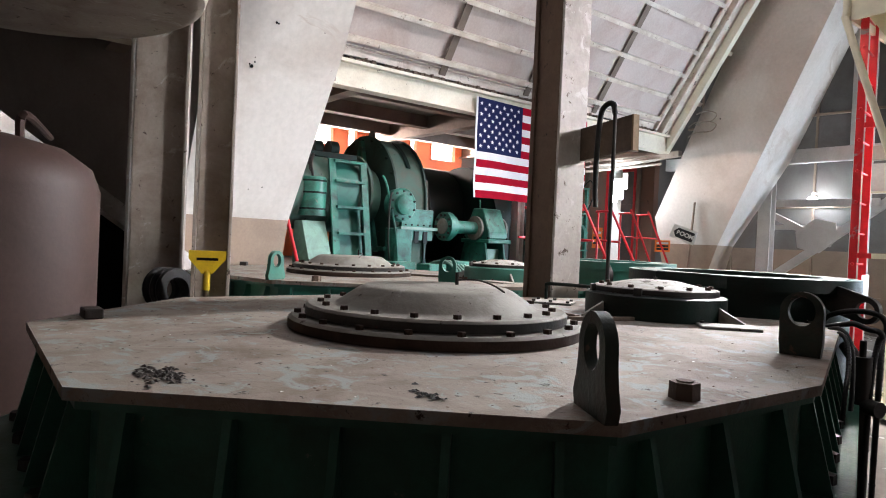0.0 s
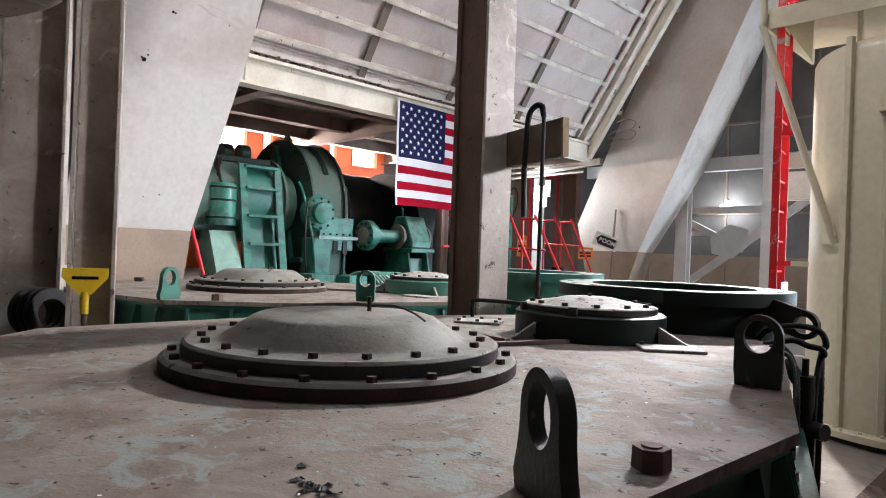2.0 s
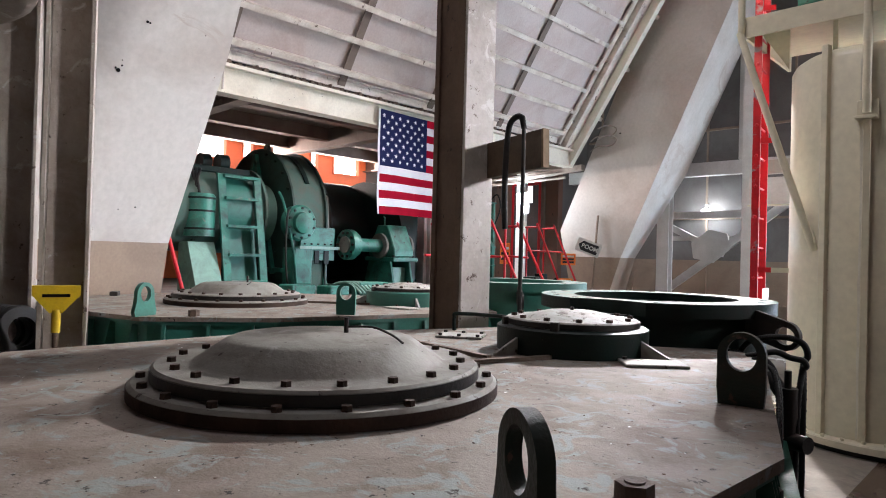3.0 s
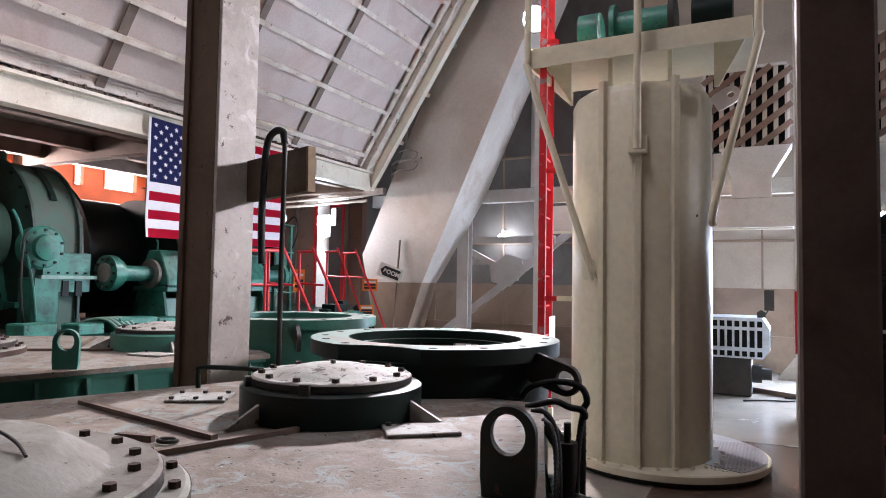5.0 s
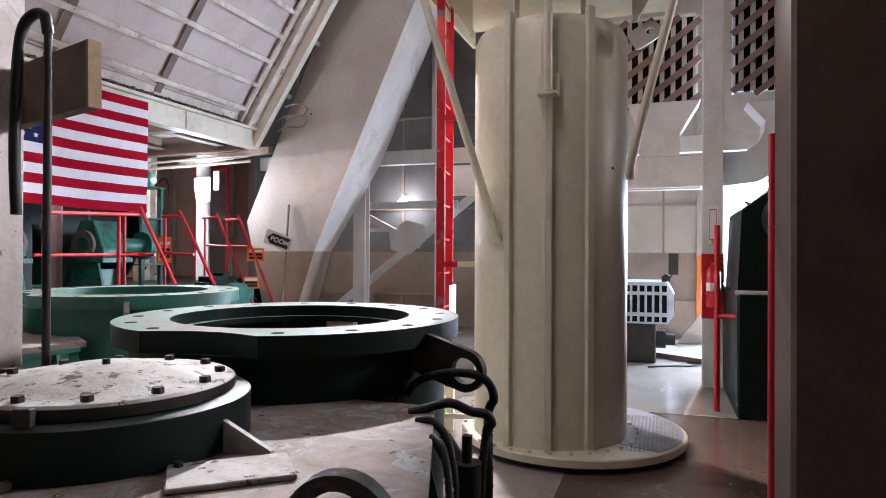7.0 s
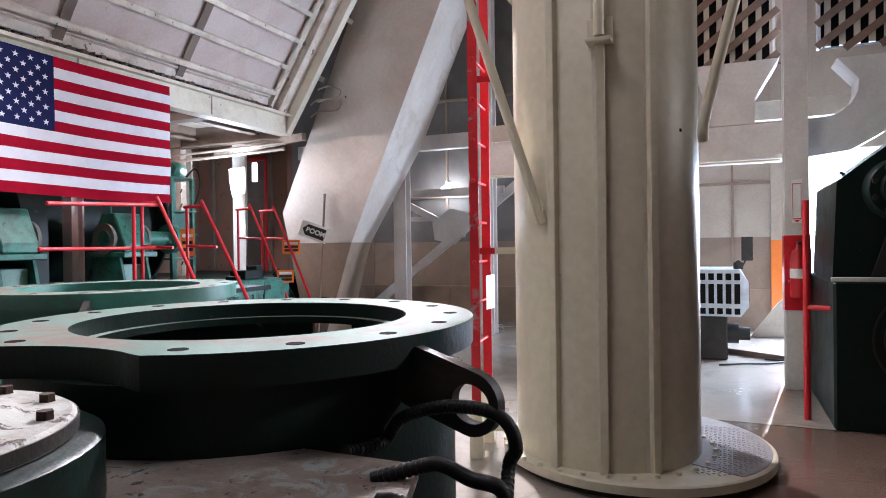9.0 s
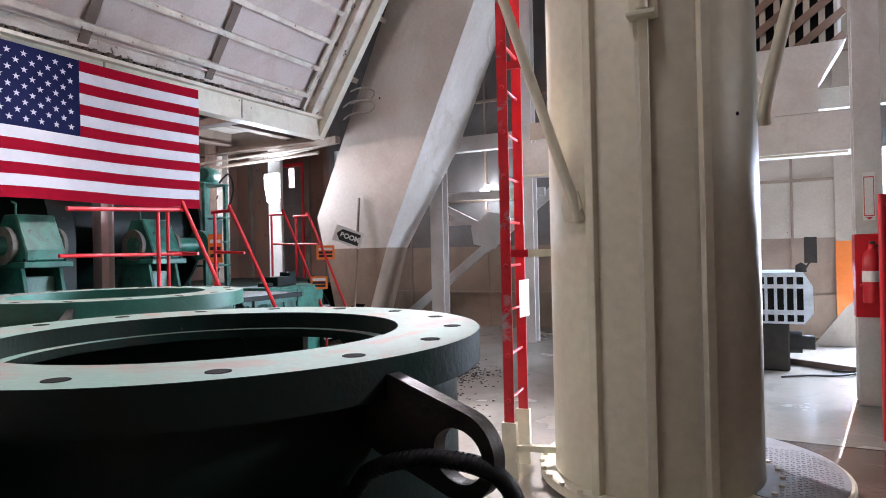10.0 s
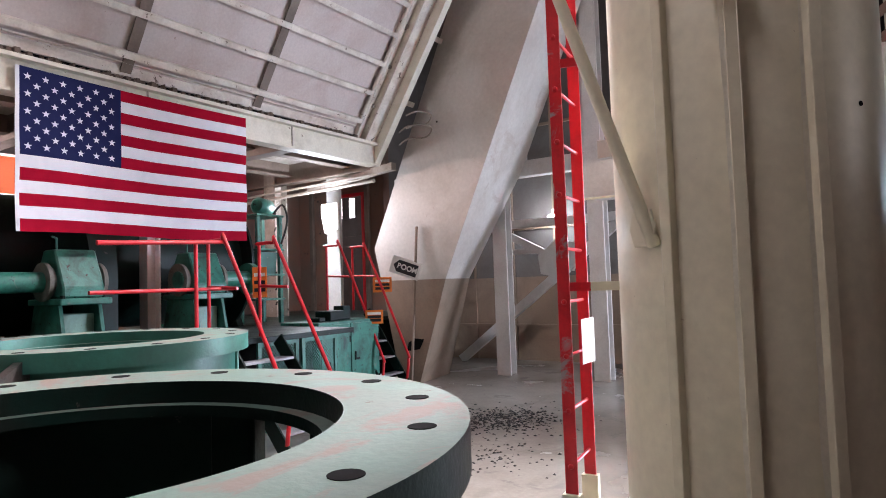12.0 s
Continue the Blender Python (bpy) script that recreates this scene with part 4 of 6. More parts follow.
prism(b, [(-0.06, -0.09), (0.06, -0.09), (0.09, 0.0), (0.06, 0.09), (-0.06, 0.09), (-0.09, 0.0)], 0, 0.012, pose(-0.36, -0.57, 1.78, 90, 0, -32))
part("stay_shoe", b, M_CREAM, t)
for a, z in ((-32, 2.28),):
    b = B()
    lathe(b, [(0, 0), (0.012, 0), (0.012, 0.004), (0, 0.004)], 10, (0, 0, 0), Matrix.Rotation(radians(a), 4, "Z") @ Matrix.Translation((DR + 0.001, 0, z)) @ Matrix.Rotation(radians(90), 4, "Y"))
    part("bolt_hole", b, M_BLACK, t)
# winch on the platform
w = thing("winch", "small green winch on the cream platform", "winch", pose(DX + 0.05, DY - 0.1, 3.96))
for nm, x0, x1, r, mat in (("drum", -0.25, 0.25, 0.16, M_GREEN), ("flange", -0.30, -0.25, 0.24, M_GREEN), ("flange", 0.25, 0.30, 0.24, M_BLACKIRON), ("motor", 0.45, 0.80, 0.17, M_DARKGREEN), ("gear_end", -0.62, -0.42, 0.19, M_GREEN)):
    b = B()
    lathe(b, [(0, x0), (r, x0), (r, x1), (0, x1)], 24, (0, 0, 0), pose(0, 0, 0.24, 0, 90, 0))
    part(nm, b, mat, w, "", 40)
b = B()
box(b, -0.66, -0.2, 0.0, 0.84, 0.2, 0.07, 0.01)
part("bed", b, M_GREEN, w)

# ---- red ladder beside the drum ----
t = thing("ladder", "signal red steel ladder with riveted rails", "ladder", pose(-1.745, 7.58, 0, 0, 0, 97))
for x in (0.0, 0.40):
    b = B()
    box(b, x - 0.006, -0.035, 0.35, x + 0.006, 0.035, 8.0)
    rail = part("rail", b, M_REDWORN if x == 0 else M_RED, t, "red paint worn to bare steel" if x == 0 else "")
    z = 0.50
    while z < 7.9:
        b = B()
        lathe(b, [(0, 0), (0.017, 0), (0.012, 0.010), (0, 0.012)], 10, (0, 0, 0), pose(x - 0.006 if x == 0 else x + 0.006, 0, z, 0, -90 if x == 0 else 90, 0))
        part("rivet", b, M_RED, rail)
        z += 0.305
z = 0.50
while z < 7.9:
    b = B()
    tube(b, [(0.007, 0, z), (0.393, 0, z)], 0.010, 8)
    part("rung", b, M_RED if int(z * 10) % 3 else M_STEEL, t)
    z += 0.305
for z in (1.50, 2.78, 4.1, 5.4):
    b = B()
    bar(b, (0.0, -0.036, z), (0.02, -0.15, z), 0.012, 0.05)
    part("bracket", b, M_RED, t)
for k in range(4):
    b = B()
    if k == 0:
        bar(b, (0.02, -0.15, 1.5), (0.05, -0.34, 1.5), 0.012, 0.05)
    elif k == 1:
        bar(b, (0.0, 0.0, 0.18), (0.05, -0.36, 0.18), 0.05, 0.04)
    elif k == 2:
        box(b, -0.03, -0.05, FL, 0.03, 0.05, 0.349)
    else:
        box(b, 0.37, -0.05, FL, 0.43, 0.05, 0.349)
    part("stub_bracket", b, M_CREAM, t, "cream stub bracket")
b = B()
box(b, 0.13, -0.045, 1.05, 0.33, -0.043, 1.31, 0.0, pose(0, 0, 0, 0, 0, -6))
tag = part("paper_tag", b, M_SIGNWHITE, t, "white paper notice")

# ---- flag on the beam ----
FX, FY0, FY1, FZ0, FZ1 = -6.60, 6.76, 9.31, 2.13, 3.645


def cloth(y, z, off=0.0):
    s, h = (y - FY0) / (FY1 - FY0), (FZ1 - z) / (FZ1 - FZ0)
    return Vector((FX + off + h * (0.020 * math.sin(9 * s + 2.2 * h) + 0.010 * math.sin(23 * s - 3 * h)) + 0.012 * h * math.sin(14 * h + 5 * s), y + 0.012 * h * math.sin(6 * s), z - 0.018 * math.sin(math.pi * s) * (1 - h) + 0.010 * h * math.sin(7 * s)))


def cloth_patch(nm, y0, y1, z0, z1, mat, parent, off=0.0, ny=24, nz=3):
    b = B()
    g = [[[b.verts.new(cloth(y0 + (y1 - y0) * i / ny, z0 + (z1 - z0) * j / nz, off + d)) for j in range(nz + 1)] for i in range(ny + 1)] for d in (0.0, 0.004)]
    for i in range(ny):
        for j in range(nz):
            b.faces.new((g[1][i][j], g[1][i + 1][j], g[1][i + 1][j + 1], g[1][i][j + 1]))
            b.faces.new((g[0][i][j + 1], g[0][i + 1][j + 1], g[0][i + 1][j], g[0][i][j]))
    return part(nm, b, mat, parent, "", 60)


flag = thing("flag", "red and white striped flag with a starred navy canton, hung flat", "flag")
h13 = (FZ1 - FZ0) / 13
CY1 = 7.735
for i in range(13):
    z1 = FZ1 - i * h13
    cloth_patch("stripe", CY1 if i < 7 else FY0 + 0.035, FY1, z1 - h13, z1, M_FLAGRED if i % 2 == 0 else M_FLAGWHITE, flag)
canton = cloth_patch("canton", FY0 + 0.035, CY1, FZ1 - 7 * h13, FZ1, M_FLAGBLUE, flag, 0.0, 12, 10)
cloth_patch("heading", FY0, FY0 + 0.035, FZ0, FZ1, M_FLAGWHITE, flag, 0.0, 1, 10)
for r in range(9):
    for c in range(6 if r % 2 == 0 else 5):
        cy = FY0 + 0.10 + (c + (0.0 if r % 2 == 0 else 0.5)) * 0.155
        cz = FZ1 - 0.085 - r * 0.081
        b = B()
        ctr = b.verts.new(cloth(cy, cz, 0.009))
        rim = [b.verts.new(cloth(cy + (0.036 if k % 2 == 0 else 0.0145) * math.sin(math.pi * k / 5), cz + (0.036 if k % 2 == 0 else 0.0145) * math.cos(math.pi * k / 5), 0.009)) for k in range(10)]
        for k in range(10):
            b.faces.new((ctr, rim[k], rim[(k + 1) % 10]))
        part("star", b, M_FLAGWHITE, canton)

# ---- hook pipe with a board on the centre column ----
t = thing("hook_pipe", "bent black pipe with a hanging hose end", "pipe", pose(-1.845, 3.875, -0.035))
b = B()
tube(b, smooth_path([(0.0, 0.0, DECK + 0.035), (0.0, 0.0, 1.8), (0.0, 0.0, 2.36), (-0.02, 0.0, 2.42), (-0.06, -0.01, 2.42), (-0.09, -0.02, 2.38), (-0.10, -0.03, 2.2)], 6), 0.013, 10)
part("pipe", b, M_BLACKIRON, t, "", 50)
b = B()
tube(b, smooth_path([(0.0, 0.0, 2.36), (-0.02, 0.0, 2.425), (-0.06, -0.01, 2.425), (-0.095, -0.02, 2.37), (-0.105, -0.03, 2.2), (-0.11, -0.03, 1.95), (-0.10, -0.03, 1.76)], 6), 0.018, 10)
part("hose_end", b, M_RUBBER, t, "", 50)
t = thing("wooden_board", "weathered wooden board fixed beside the column", "board")
b = B()
bar(b, (-2.30, 4.115, 2.195), (-1.77, 3.98, 2.21), 0.045, 0.23)
part("board", b, M_WOOD, t)
b = B()
bar(b, (-1.7695, 3.98, 2.21), (-1.752, 3.9755, 2.2105), 0.0455, 0.232)
part("end_grain", b, M_YELLOWWOOD, t, "pale sawn end")

# ---- shovel, spare tyres by the left columns ----
t = thing("shovel", "yellow plastic shovel handle leaning on a column", "shovel", pose(-4.02, 2.04, 0, 0, 0, 70))
b = B()
tube(b, [(0, 0, FL), (0, 0, 1.13)], 0.018, 10)
part("shaft", b, M_WOOD, t, "", 40)
b = B()
tube(b, [(0, 0, 1.02), (0, 0, 1.16)], 0.026, 10)
part("socket", b, M_YELLOW, t, "", 40)
b = B()
slab(b, [(-0.035, 1.14), (0.035, 1.14), (0.13, 1.25), (0.13, 1.31), (-0.13, 1.31), (-0.13, 1.25)], 0.03, Matrix.Identity(4))
part("grip", b, M_YELLOW, t)
b = B()
box(b, -0.075, -0.019, 1.238, 0.075, 0.019, 1.258)
part("grip_slot", b, M_BLACK, t)
for i, x in enumerate((0.0, 0.06, 0.11)):
    b = B()
    lathe(b, [(0.10, -0.025), (0.17, -0.025), (0.18, 0.0), (0.17, 0.025), (0.10, 0.025)], 24, (0, 0, 0), pose(-4.72 + x * 1.2, 1.92 + x * 0.6, 0.97, 0, 82, 20), True)
    solid("hose_coil", b, M_RUBBER, "dark coiled hose ring hung on the column", "hose coil", group="hose coils", smooth=40)
# ---- overhead hopper and the brown tank ----
t = thing("overhead_bin", "big grimy cream round bin overhead", "bin", pose(-3.4, 0.64, 0))
b = B()
lathe(b, [(0, 2.72), (1.0, 2.72), (1.07, 2.76), (1.1, 2.85), (1.1, 8.5), (0, 8.5)], 64)
part("shell", b, M_DIRTY, t, "", 35)
b = B()
for k in range(3):
    a = radians(20 + 120 * k)
    box(b, -0.02, -0.02, 3.1, 0.02, 0.02, 8.4, 0, pose(1.1 * math.cos(a), 1.1 * math.sin(a), 0))
part("seam", b, M_GRIME_SHADE, t)
t = thing("tank", "dark brown domed steel tank standing on the floor", "tank", pose(-3.95, 0.55, 0))
b = B()
lathe(b, [(0, FL), (0.75, FL), (0.75, 1.66), (0.70, 1.80), (0.55, 1.91), (0.3, 1.97), (0, 1.99)], 56)
part("shell", b, M_TANK, t, "", 40)
b = B()
tube(b, smooth_path([(0.1, 0.3, 1.95), (0.1, 0.3, 2.07), (0.0, 0.35, 2.11), (-1.2, 0.6, 2.13)], 5), 0.025, 8)
part("outlet_pipe", b, M_TANK, t, "", 40)
b = B()
bar(b, (-5.9, 2.6, 1.0), (-3.6, -1.9, 3.9), 0.1, 0.16)
solid("brace", b, M_COLUMN, "diagonal steel brace behind the tank", "brace", "structure")
wall("partition_left", -7.6, -3.9, -7.4, 2.2, FL, 8.5, M_GREYWALL, "dark grey plate partition behind the tank")
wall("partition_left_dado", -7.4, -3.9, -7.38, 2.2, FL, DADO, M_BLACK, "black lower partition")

# ---- signs and the leaning pole ----
def lettering(text, size, mat, parent, m):
    c = bpy.data.curves.new("letters", "FONT")
    c.body, c.size, c.extrude, c.align_x, c.align_y = text, size, 0.001, "CENTER", "CENTER"
    c.offset = 0.004
    o = bpy.data.objects.new("letters", c)
    scene.collection.objects.link(o)
    me = bpy.data.meshes.new_from_object(o.evaluated_get(bpy.context.evaluated_depsgraph_get()))
    bpy.data.objects.remove(o)
    me.materials.clear()
    me.materials.append(mat)
    ob = new("lettering", me)
    ob.parent, ob.matrix_local = parent, m
    return ob


t = thing("sign", "small tilted white sign with a black arrow reading BOOM", "sign", pose(-6.43, 12.22, 1.80, 90, 0, 18) @ pose(0, 0, 0, 0, 0, -20))
b = B()
box(b, -0.25, -0.135, -0.006, 0.25, 0.135, 0.006, 0.003)
part("board", b, M_SIGNWHITE, t)
b = B()
prism(b, [(-0.205, 0.0), (-0.13, -0.095), (0.205, -0.095), (0.205, 0.095), (-0.13, 0.095)], 0.007, 0.010)
part("arrow", b, M_SIGNBLACK, t)
lettering("BOOM", 0.115, M_SIGNWHITE, t, pose(0.035, 0, 0.013))
b = B()
tube(b, [(-6.46, 12.33, FL), (-6.36, 12.455, 2.46)], 0.022, 8)
solid("leaning_pole", b, M_TAN, "tan pole leaning on the inclined leg behind the sign", "pole", smooth=40)


# ---- stairs with red handrails ----
def stair(x_top, x_bot, y0, y1, z_top, label):
    t = thing("stair", label, "stair")
    n = 5
    for y in (y0, y1):
        b = B()
        bar(b, (x_top, y, z_top - 0.02), (x_bot, y, FL + 0.02), 0.02, 0.16)
        part("stringer", b, M_DARKGREEN, t)
    for i in range(1, n):
        f = i / n
        x, z = x_top + (x_bot - x_top) * f, z_top + (FL - z_top) * f
        b = B()
        box(b, x - 0.09, y0 + 0.012, z - 0.012, x + 0.09, y1 - 0.012, z + 0.012, 0.002)
        part("tread", b, M_CHECKER, t)
    for y in (y0, y1):
        b = B()
        tube(b, smooth_path([(x_top - 0.32, y, z_top + 1.03), (x_top - 0.05, y, z_top + 1.03), (x_top + 0.03, y, z_top + 0.97), (x_bot - 0.03, y, FL + 0.62), (x_bot + 0.02, y, FL + 0.45), (x_bot - 0.02, y, FL + 0.14)], 5), 0.021, 10)
        part("handrail", b, M_RED, t, "", 50)
        b = B()
        tube(b, [(x_top - 0.28, y, z_top), (x_top - 0.28, y, z_top + 1.02)], 0.019, 8)
        part("rail_post", b, M_RED, t, "", 50)
        b = B()
        tube(b, [(x_top - 0.28, y, z_top + 0.56), (x_top + 0.18, y, z_top + 0.54)], 0.017, 8)
        part("mid_rail", b, M_RED, t, "", 50)
    return t


PLAT = 1.02
stair(-5.72, -4.85, 8.32, 8.98, PLAT, "steep green ship stair with red handrails to the hoist platform")
stair(-7.15, -6.35, 11.5, 12.1, 1.15, "steep stair with red handrails beside the inclined leg")
t = thing("guard_rail", "red pipe guard rail along the hoist platform", "railing")
for nm, a, c, r in (("top_rail", (-5.76, 7.05, 1.985), (-5.76, 8.32, 2.035), 0.022), ("mid_rail", (-5.84, 7.02, 1.56), (-5.78, 8.5, 1.56), 0.019), ("rail_post", (-5.78, 8.02, PLAT), (-5.78, 8.02, 2.02), 0.02)):
    b = B()
    tube(b, [a, c], r, 10)
    part(nm, b, M_RED, t, "", 50)
b = B()
tube(b, [(-6.9, 4.14, 1.02), (-6.95, 3.86, 2.05)], 0.024, 8)
tube(b, [(-6.95, 3.86, 2.05), (-7.8, 3.86, 2.05)], 0.024, 8)
solid("hand_rail", b, M_RED, "short red hand rail beside the hoist", "railing", smooth=50)
# ---- hoist platform with a mesh guard ----
b = B()
box(b, X_BACK, 2.4, PLAT - 0.06, -5.85, 10.35, PLAT, 0.005)
box(b, X_BACK, 10.36, PLAT - 0.06, -7.2, 14.45, PLAT, 0.005)
solid("hoist_platform", b, M_DARKGREEN, "raised dark green hoist platform deck", "platform", "structure")
# void-black sheet set back under the deck's edge
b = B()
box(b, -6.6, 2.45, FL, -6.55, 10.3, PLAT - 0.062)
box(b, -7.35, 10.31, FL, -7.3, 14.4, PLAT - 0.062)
solid("platform_side", b, M_BLACK, "black sheet closing the space under the platform deck", "platform", "structure")
for y0, y1 in ((8.9, 9.5), (9.55, 10.15)):
    g = thing("mesh_guard", "dark green expanded mesh guard below the platform", "guard")
    b = B()
    for a in ((y0, y0 + 0.05, 0.15, 0.95), (y1 - 0.05, y1, 0.15, 0.95), (y0 + 0.05, y1 - 0.05, 0.15, 0.20), (y0 + 0.05, y1 - 0.05, 0.90, 0.95)):
        box(b, -5.98, a[0], a[2], -5.95, a[1], a[3])
    part("guard_frame", b, M_GREEN, g)
    b = B()
    k = 0
    while k * 0.04 < (y1 - y0) + 0.75:
        for s in (1, -1):
            p0, p1 = [], []
            ya = y0 + 0.05 + k * 0.04
            pts = [(ya - q, 0.2 + q) if s > 0 else (ya - q, 0.90 - q) for q in (0.0, 0.70)]
            (ya0, za0), (ya1, za1) = pts
            lo, hi = y0 + 0.05, y1 - 0.05
            f0 = max(0.0, (ya0 - hi) / 0.70)
            f1 = min(1.0, (ya0 - lo) / 0.70)
            if f1 > f0:
                A = (-5.965 + 0.003 * s, ya0 + (ya1 - ya0) * f0, za0 + (za1 - za0) * f0)
                C = (-5.965 + 0.003 * s, ya0 + (ya1 - ya0) * f1, za0 + (za1 - za0) * f1)
                bar(b, A, C, 0.003, 0.006)
        k += 1
    tagged(part("mesh", b, M_GREEN, g), kind="stuff")
    b = B()
    box(b, -5.975, y0 + 0.1, FL, -5.955, y0 + 0.14, 0.15)
    box(b, -5.975, y1 - 0.14, FL, -5.955, y1 - 0.10, 0.15)
    part("guard_leg", b, M_GREEN, g)
# green electric cabinet at the platform's end
t = thing("cabinet", "green steel electrical cabinet with a latched door", "cabinet", pose(-6.5, 0, 0))
b = B()
box(b, -0.75, 10.37, FL, 0.0, 11.62, 1.06, 0.012)
part("body", b, M_GREEN, t)
for y0, y1 in ((10.40, 10.97), (10.99, 11.59)):
    b = B()
    box(b, 0.001, y0, 0.05, 0.018, y1, 1.02, 0.004)
    d = part("door", b, M_GREEN, t)
    b = B()
    box(b, 0.018, y0 + 0.06, 0.50, 0.035, y0 + 0.09, 0.62, 0.004)
    box(b, 0.018, y0 + 0.06, 0.50, 0.03, y0 + 0.16, 0.53, 0.003)
    part("latch", b, M_DARKGREEN, d)
    for z in (0.2, 0.8):
        b = B()
        tube(b, [(0.02, y1 - 0.01, z - 0.04), (0.02, y1 - 0.01, z + 0.04)], 0.010, 8)
        part("hinge", b, M_DARKGREEN, d)
for x, y, w, d, h in ((-0.30, 10.9, 0.3, 0.3, 0.14), (-0.35, 11.2, 0.2, 0.16, 0.2), (-0.25, 10.6, 0.2, 0.12, 0.06)):
    b = B()
    box(b, x - w / 2, y - d / 2, 1.062, x + w / 2, y + d / 2, 1.06 + h, 0.01)
    part("terminal_box", b, M_DARKGREEN, t)


# ---- hoist machinery ----
def drum_y(bm, x, z, r, y0, y1, steps=40, rim=0.0):
    prof = [(0, y0), (r, y0), (r, y1), (0, y1)] if not rim else [(0, y0), (r + rim, y0), (r + rim, y0 + 0.04), (r, y0 + 0.04), (r, y1 - 0.04), (r + rim, y1 - 0.04), (r + rim, y1), (0, y1)]
    lathe(bm, [(rr, -yy) for rr, yy in prof], steps, (0, 0, 0), Matrix.Translation((x, 0, z)) @ Matrix.Rotation(radians(90), 4, "X"))


def pedestal(y, label):
    """A bearing stand with a rounded cap on two sloping legs."""
    t = thing("bearing_pedestal", label, "bearing pedestal", pose(-6.95, y, 0), "bearing pedestals")
    b = B()
    slab(b, [(-0.10, 2.0), (0.12, 2.0), (0.30, 1.62), (0.30, 1.52), (-0.30, 1.52), (-0.30, 1.62)], 0.40, Matrix.Translation((-0.05, 0, 0)))
    bmesh.ops.bevel(b, geom=b.edges[:], offset=0.015, segments=1, affect="EDGES")
    part("bearing_cap", b, M_GREEN, t)
    b = B()
    box(b, -0.37, -0.25, 1.45, 0.30, 0.25, 1.515, 0.01)
    part("cap_flange", b, M_GREEN, t)
    for s in (-1, 1):
        b = B()
        slab(b, [(-0.30, 1.449), (0.20, 1.449), (0.30, PLAT), (-0.42, PLAT)], 0.035, Matrix.Translation((-0.03, s * 0.19, 0)))
        part("side_plate", b, M_GREEN, t)
    b = B()
    box(b, -0.25, -0.17, PLAT + 0.08, 0.10, 0.17, 1.36, 0.01)
    part("core", b, M_PALEGREEN, t)
    for sx in (-0.33, 0.24):
        for sy in (-0.2, 0.2):
            b = B()
            hexbolt(b, sx, sy, 1.515, 0.025, 0.03)
            part("bolt", b, M_DARKGREEN, t)
    b = B()
    lathe(b, [(0, -0.28), (0.19, -0.28), (0.19, -0.24), (0.15, -0.24), (0.15, 0.24), (0.19, 0.24), (0.19, 0.28), (0, 0.28)], 28, (0, 0, 0), pose(-0.02, 0, 1.68, 90, 0, 0))
    part("bearing_ring", b, M_DUST, t, "dusty bearing ring", 35)
    b = B()
    tube(b, [(-0.1, -0.1, 2.0), (-0.1, -0.1, 2.12), (-0.05, -0.16, 2.13)], 0.012, 8)
    part("grease_pipe", b, M_GREEN, t)
    return t


ped = pedestal(7.42, "sea green bearing pedestal with a dusty shaft ring")
copy_thing(ped, pose(-6.98, 8.90, 0))
copy_thing(ped, pose(-8.9, 10.0, 0))
t = thing("drive_shaft", "green shaft with a bolted coupling hub", "shaft")
b = B()
drum_y(b, -6.97, 1.68, 0.10, 6.62, 7.75)
part("shaft", b, M_GREEN, t, "", 40)
b = B()
drum_y(b, -6.97, 1.68, 0.10, 8.6, 9.6)
part("shaft", b, M_GREEN, t, "", 40)
for y0, y1, r in ((6.52, 6.62, 0.22), (6.62, 6.70, 0.17), (9.58, 9.66, 0.20)):
    b = B()
    drum_y(b, -6.97, 1.68, r, y0, y1, 32)
    part("coupling_flange", b, M_GREEN, t, "", 40)
b = B()
drum_y(b, -6.97, 1.68, 0.12, 6.495, 6.519, 28)
part("hub_end", b, M_DUST, t, "dusty hub end", 40)
for i in range(10):
    a = 2 * math.pi * i / 10
    b = B()
    hexbolt(b, -6.97 + 0.175 * math.cos(a), 1.68 + 0.175 * math.sin(a), -6.52, 0.02, 0.022, Matrix.Rotation(radians(90), 4, "X"))
    part("bolt", b, M_BLACKIRON, t)
# tall green brake frame behind the far pedestal
t = thing("brake_frame", "tall green steel frame with shelves and a small motor on top", "frame", pose(-7.9, 10.55, PLAT))
for x, y in ((0.0, 0.0), (0.0, 0.42), (-0.4, 0.0), (-0.4, 0.42)):
    b = B()
    box(b, x - 0.03, y - 0.03, 0.0, x + 0.03, y + 0.03, 1.62, 0.004)
    part("upright", b, M_GREEN, t)
for z in (0.35, 0.72, 1.10, 1.62):
    b = B()
    box(b, -0.45, -0.05, z, 0.05, 0.47, z + 0.03, 0.004)
    part("shelf", b, M_GREEN, t)
b = B()
slab(b, [(-0.34, 0.75), (-0.06, 0.75), (-0.02, 1.08), (-0.38, 1.08)], 0.34, Matrix.Translation((0, 0.21, 0)))
part("brake_box", b, M_MIDGREEN, t)
b = B()
lathe(b, [(0, -0.2), (0.10, -0.2), (0.13, -0.16), (0.13, 0.14), (0.09, 0.2), (0, 0.2)], 24, (0, 0, 0), pose(-0.18, 0.25, 1.79, 90, 0, 25))
part("small_motor", b, M_GREEN, t, "", 40)
b = B()
tube(b, smooth_path([(0.0, 0.3, 1.66), (0.12, 0.38, 1.80), (0.20, 0.40, 1.55), (0.10, 0.36, 1.2)], 5), 0.016, 8)
part("cable", b, M_BLACKIRON, t, "", 40)
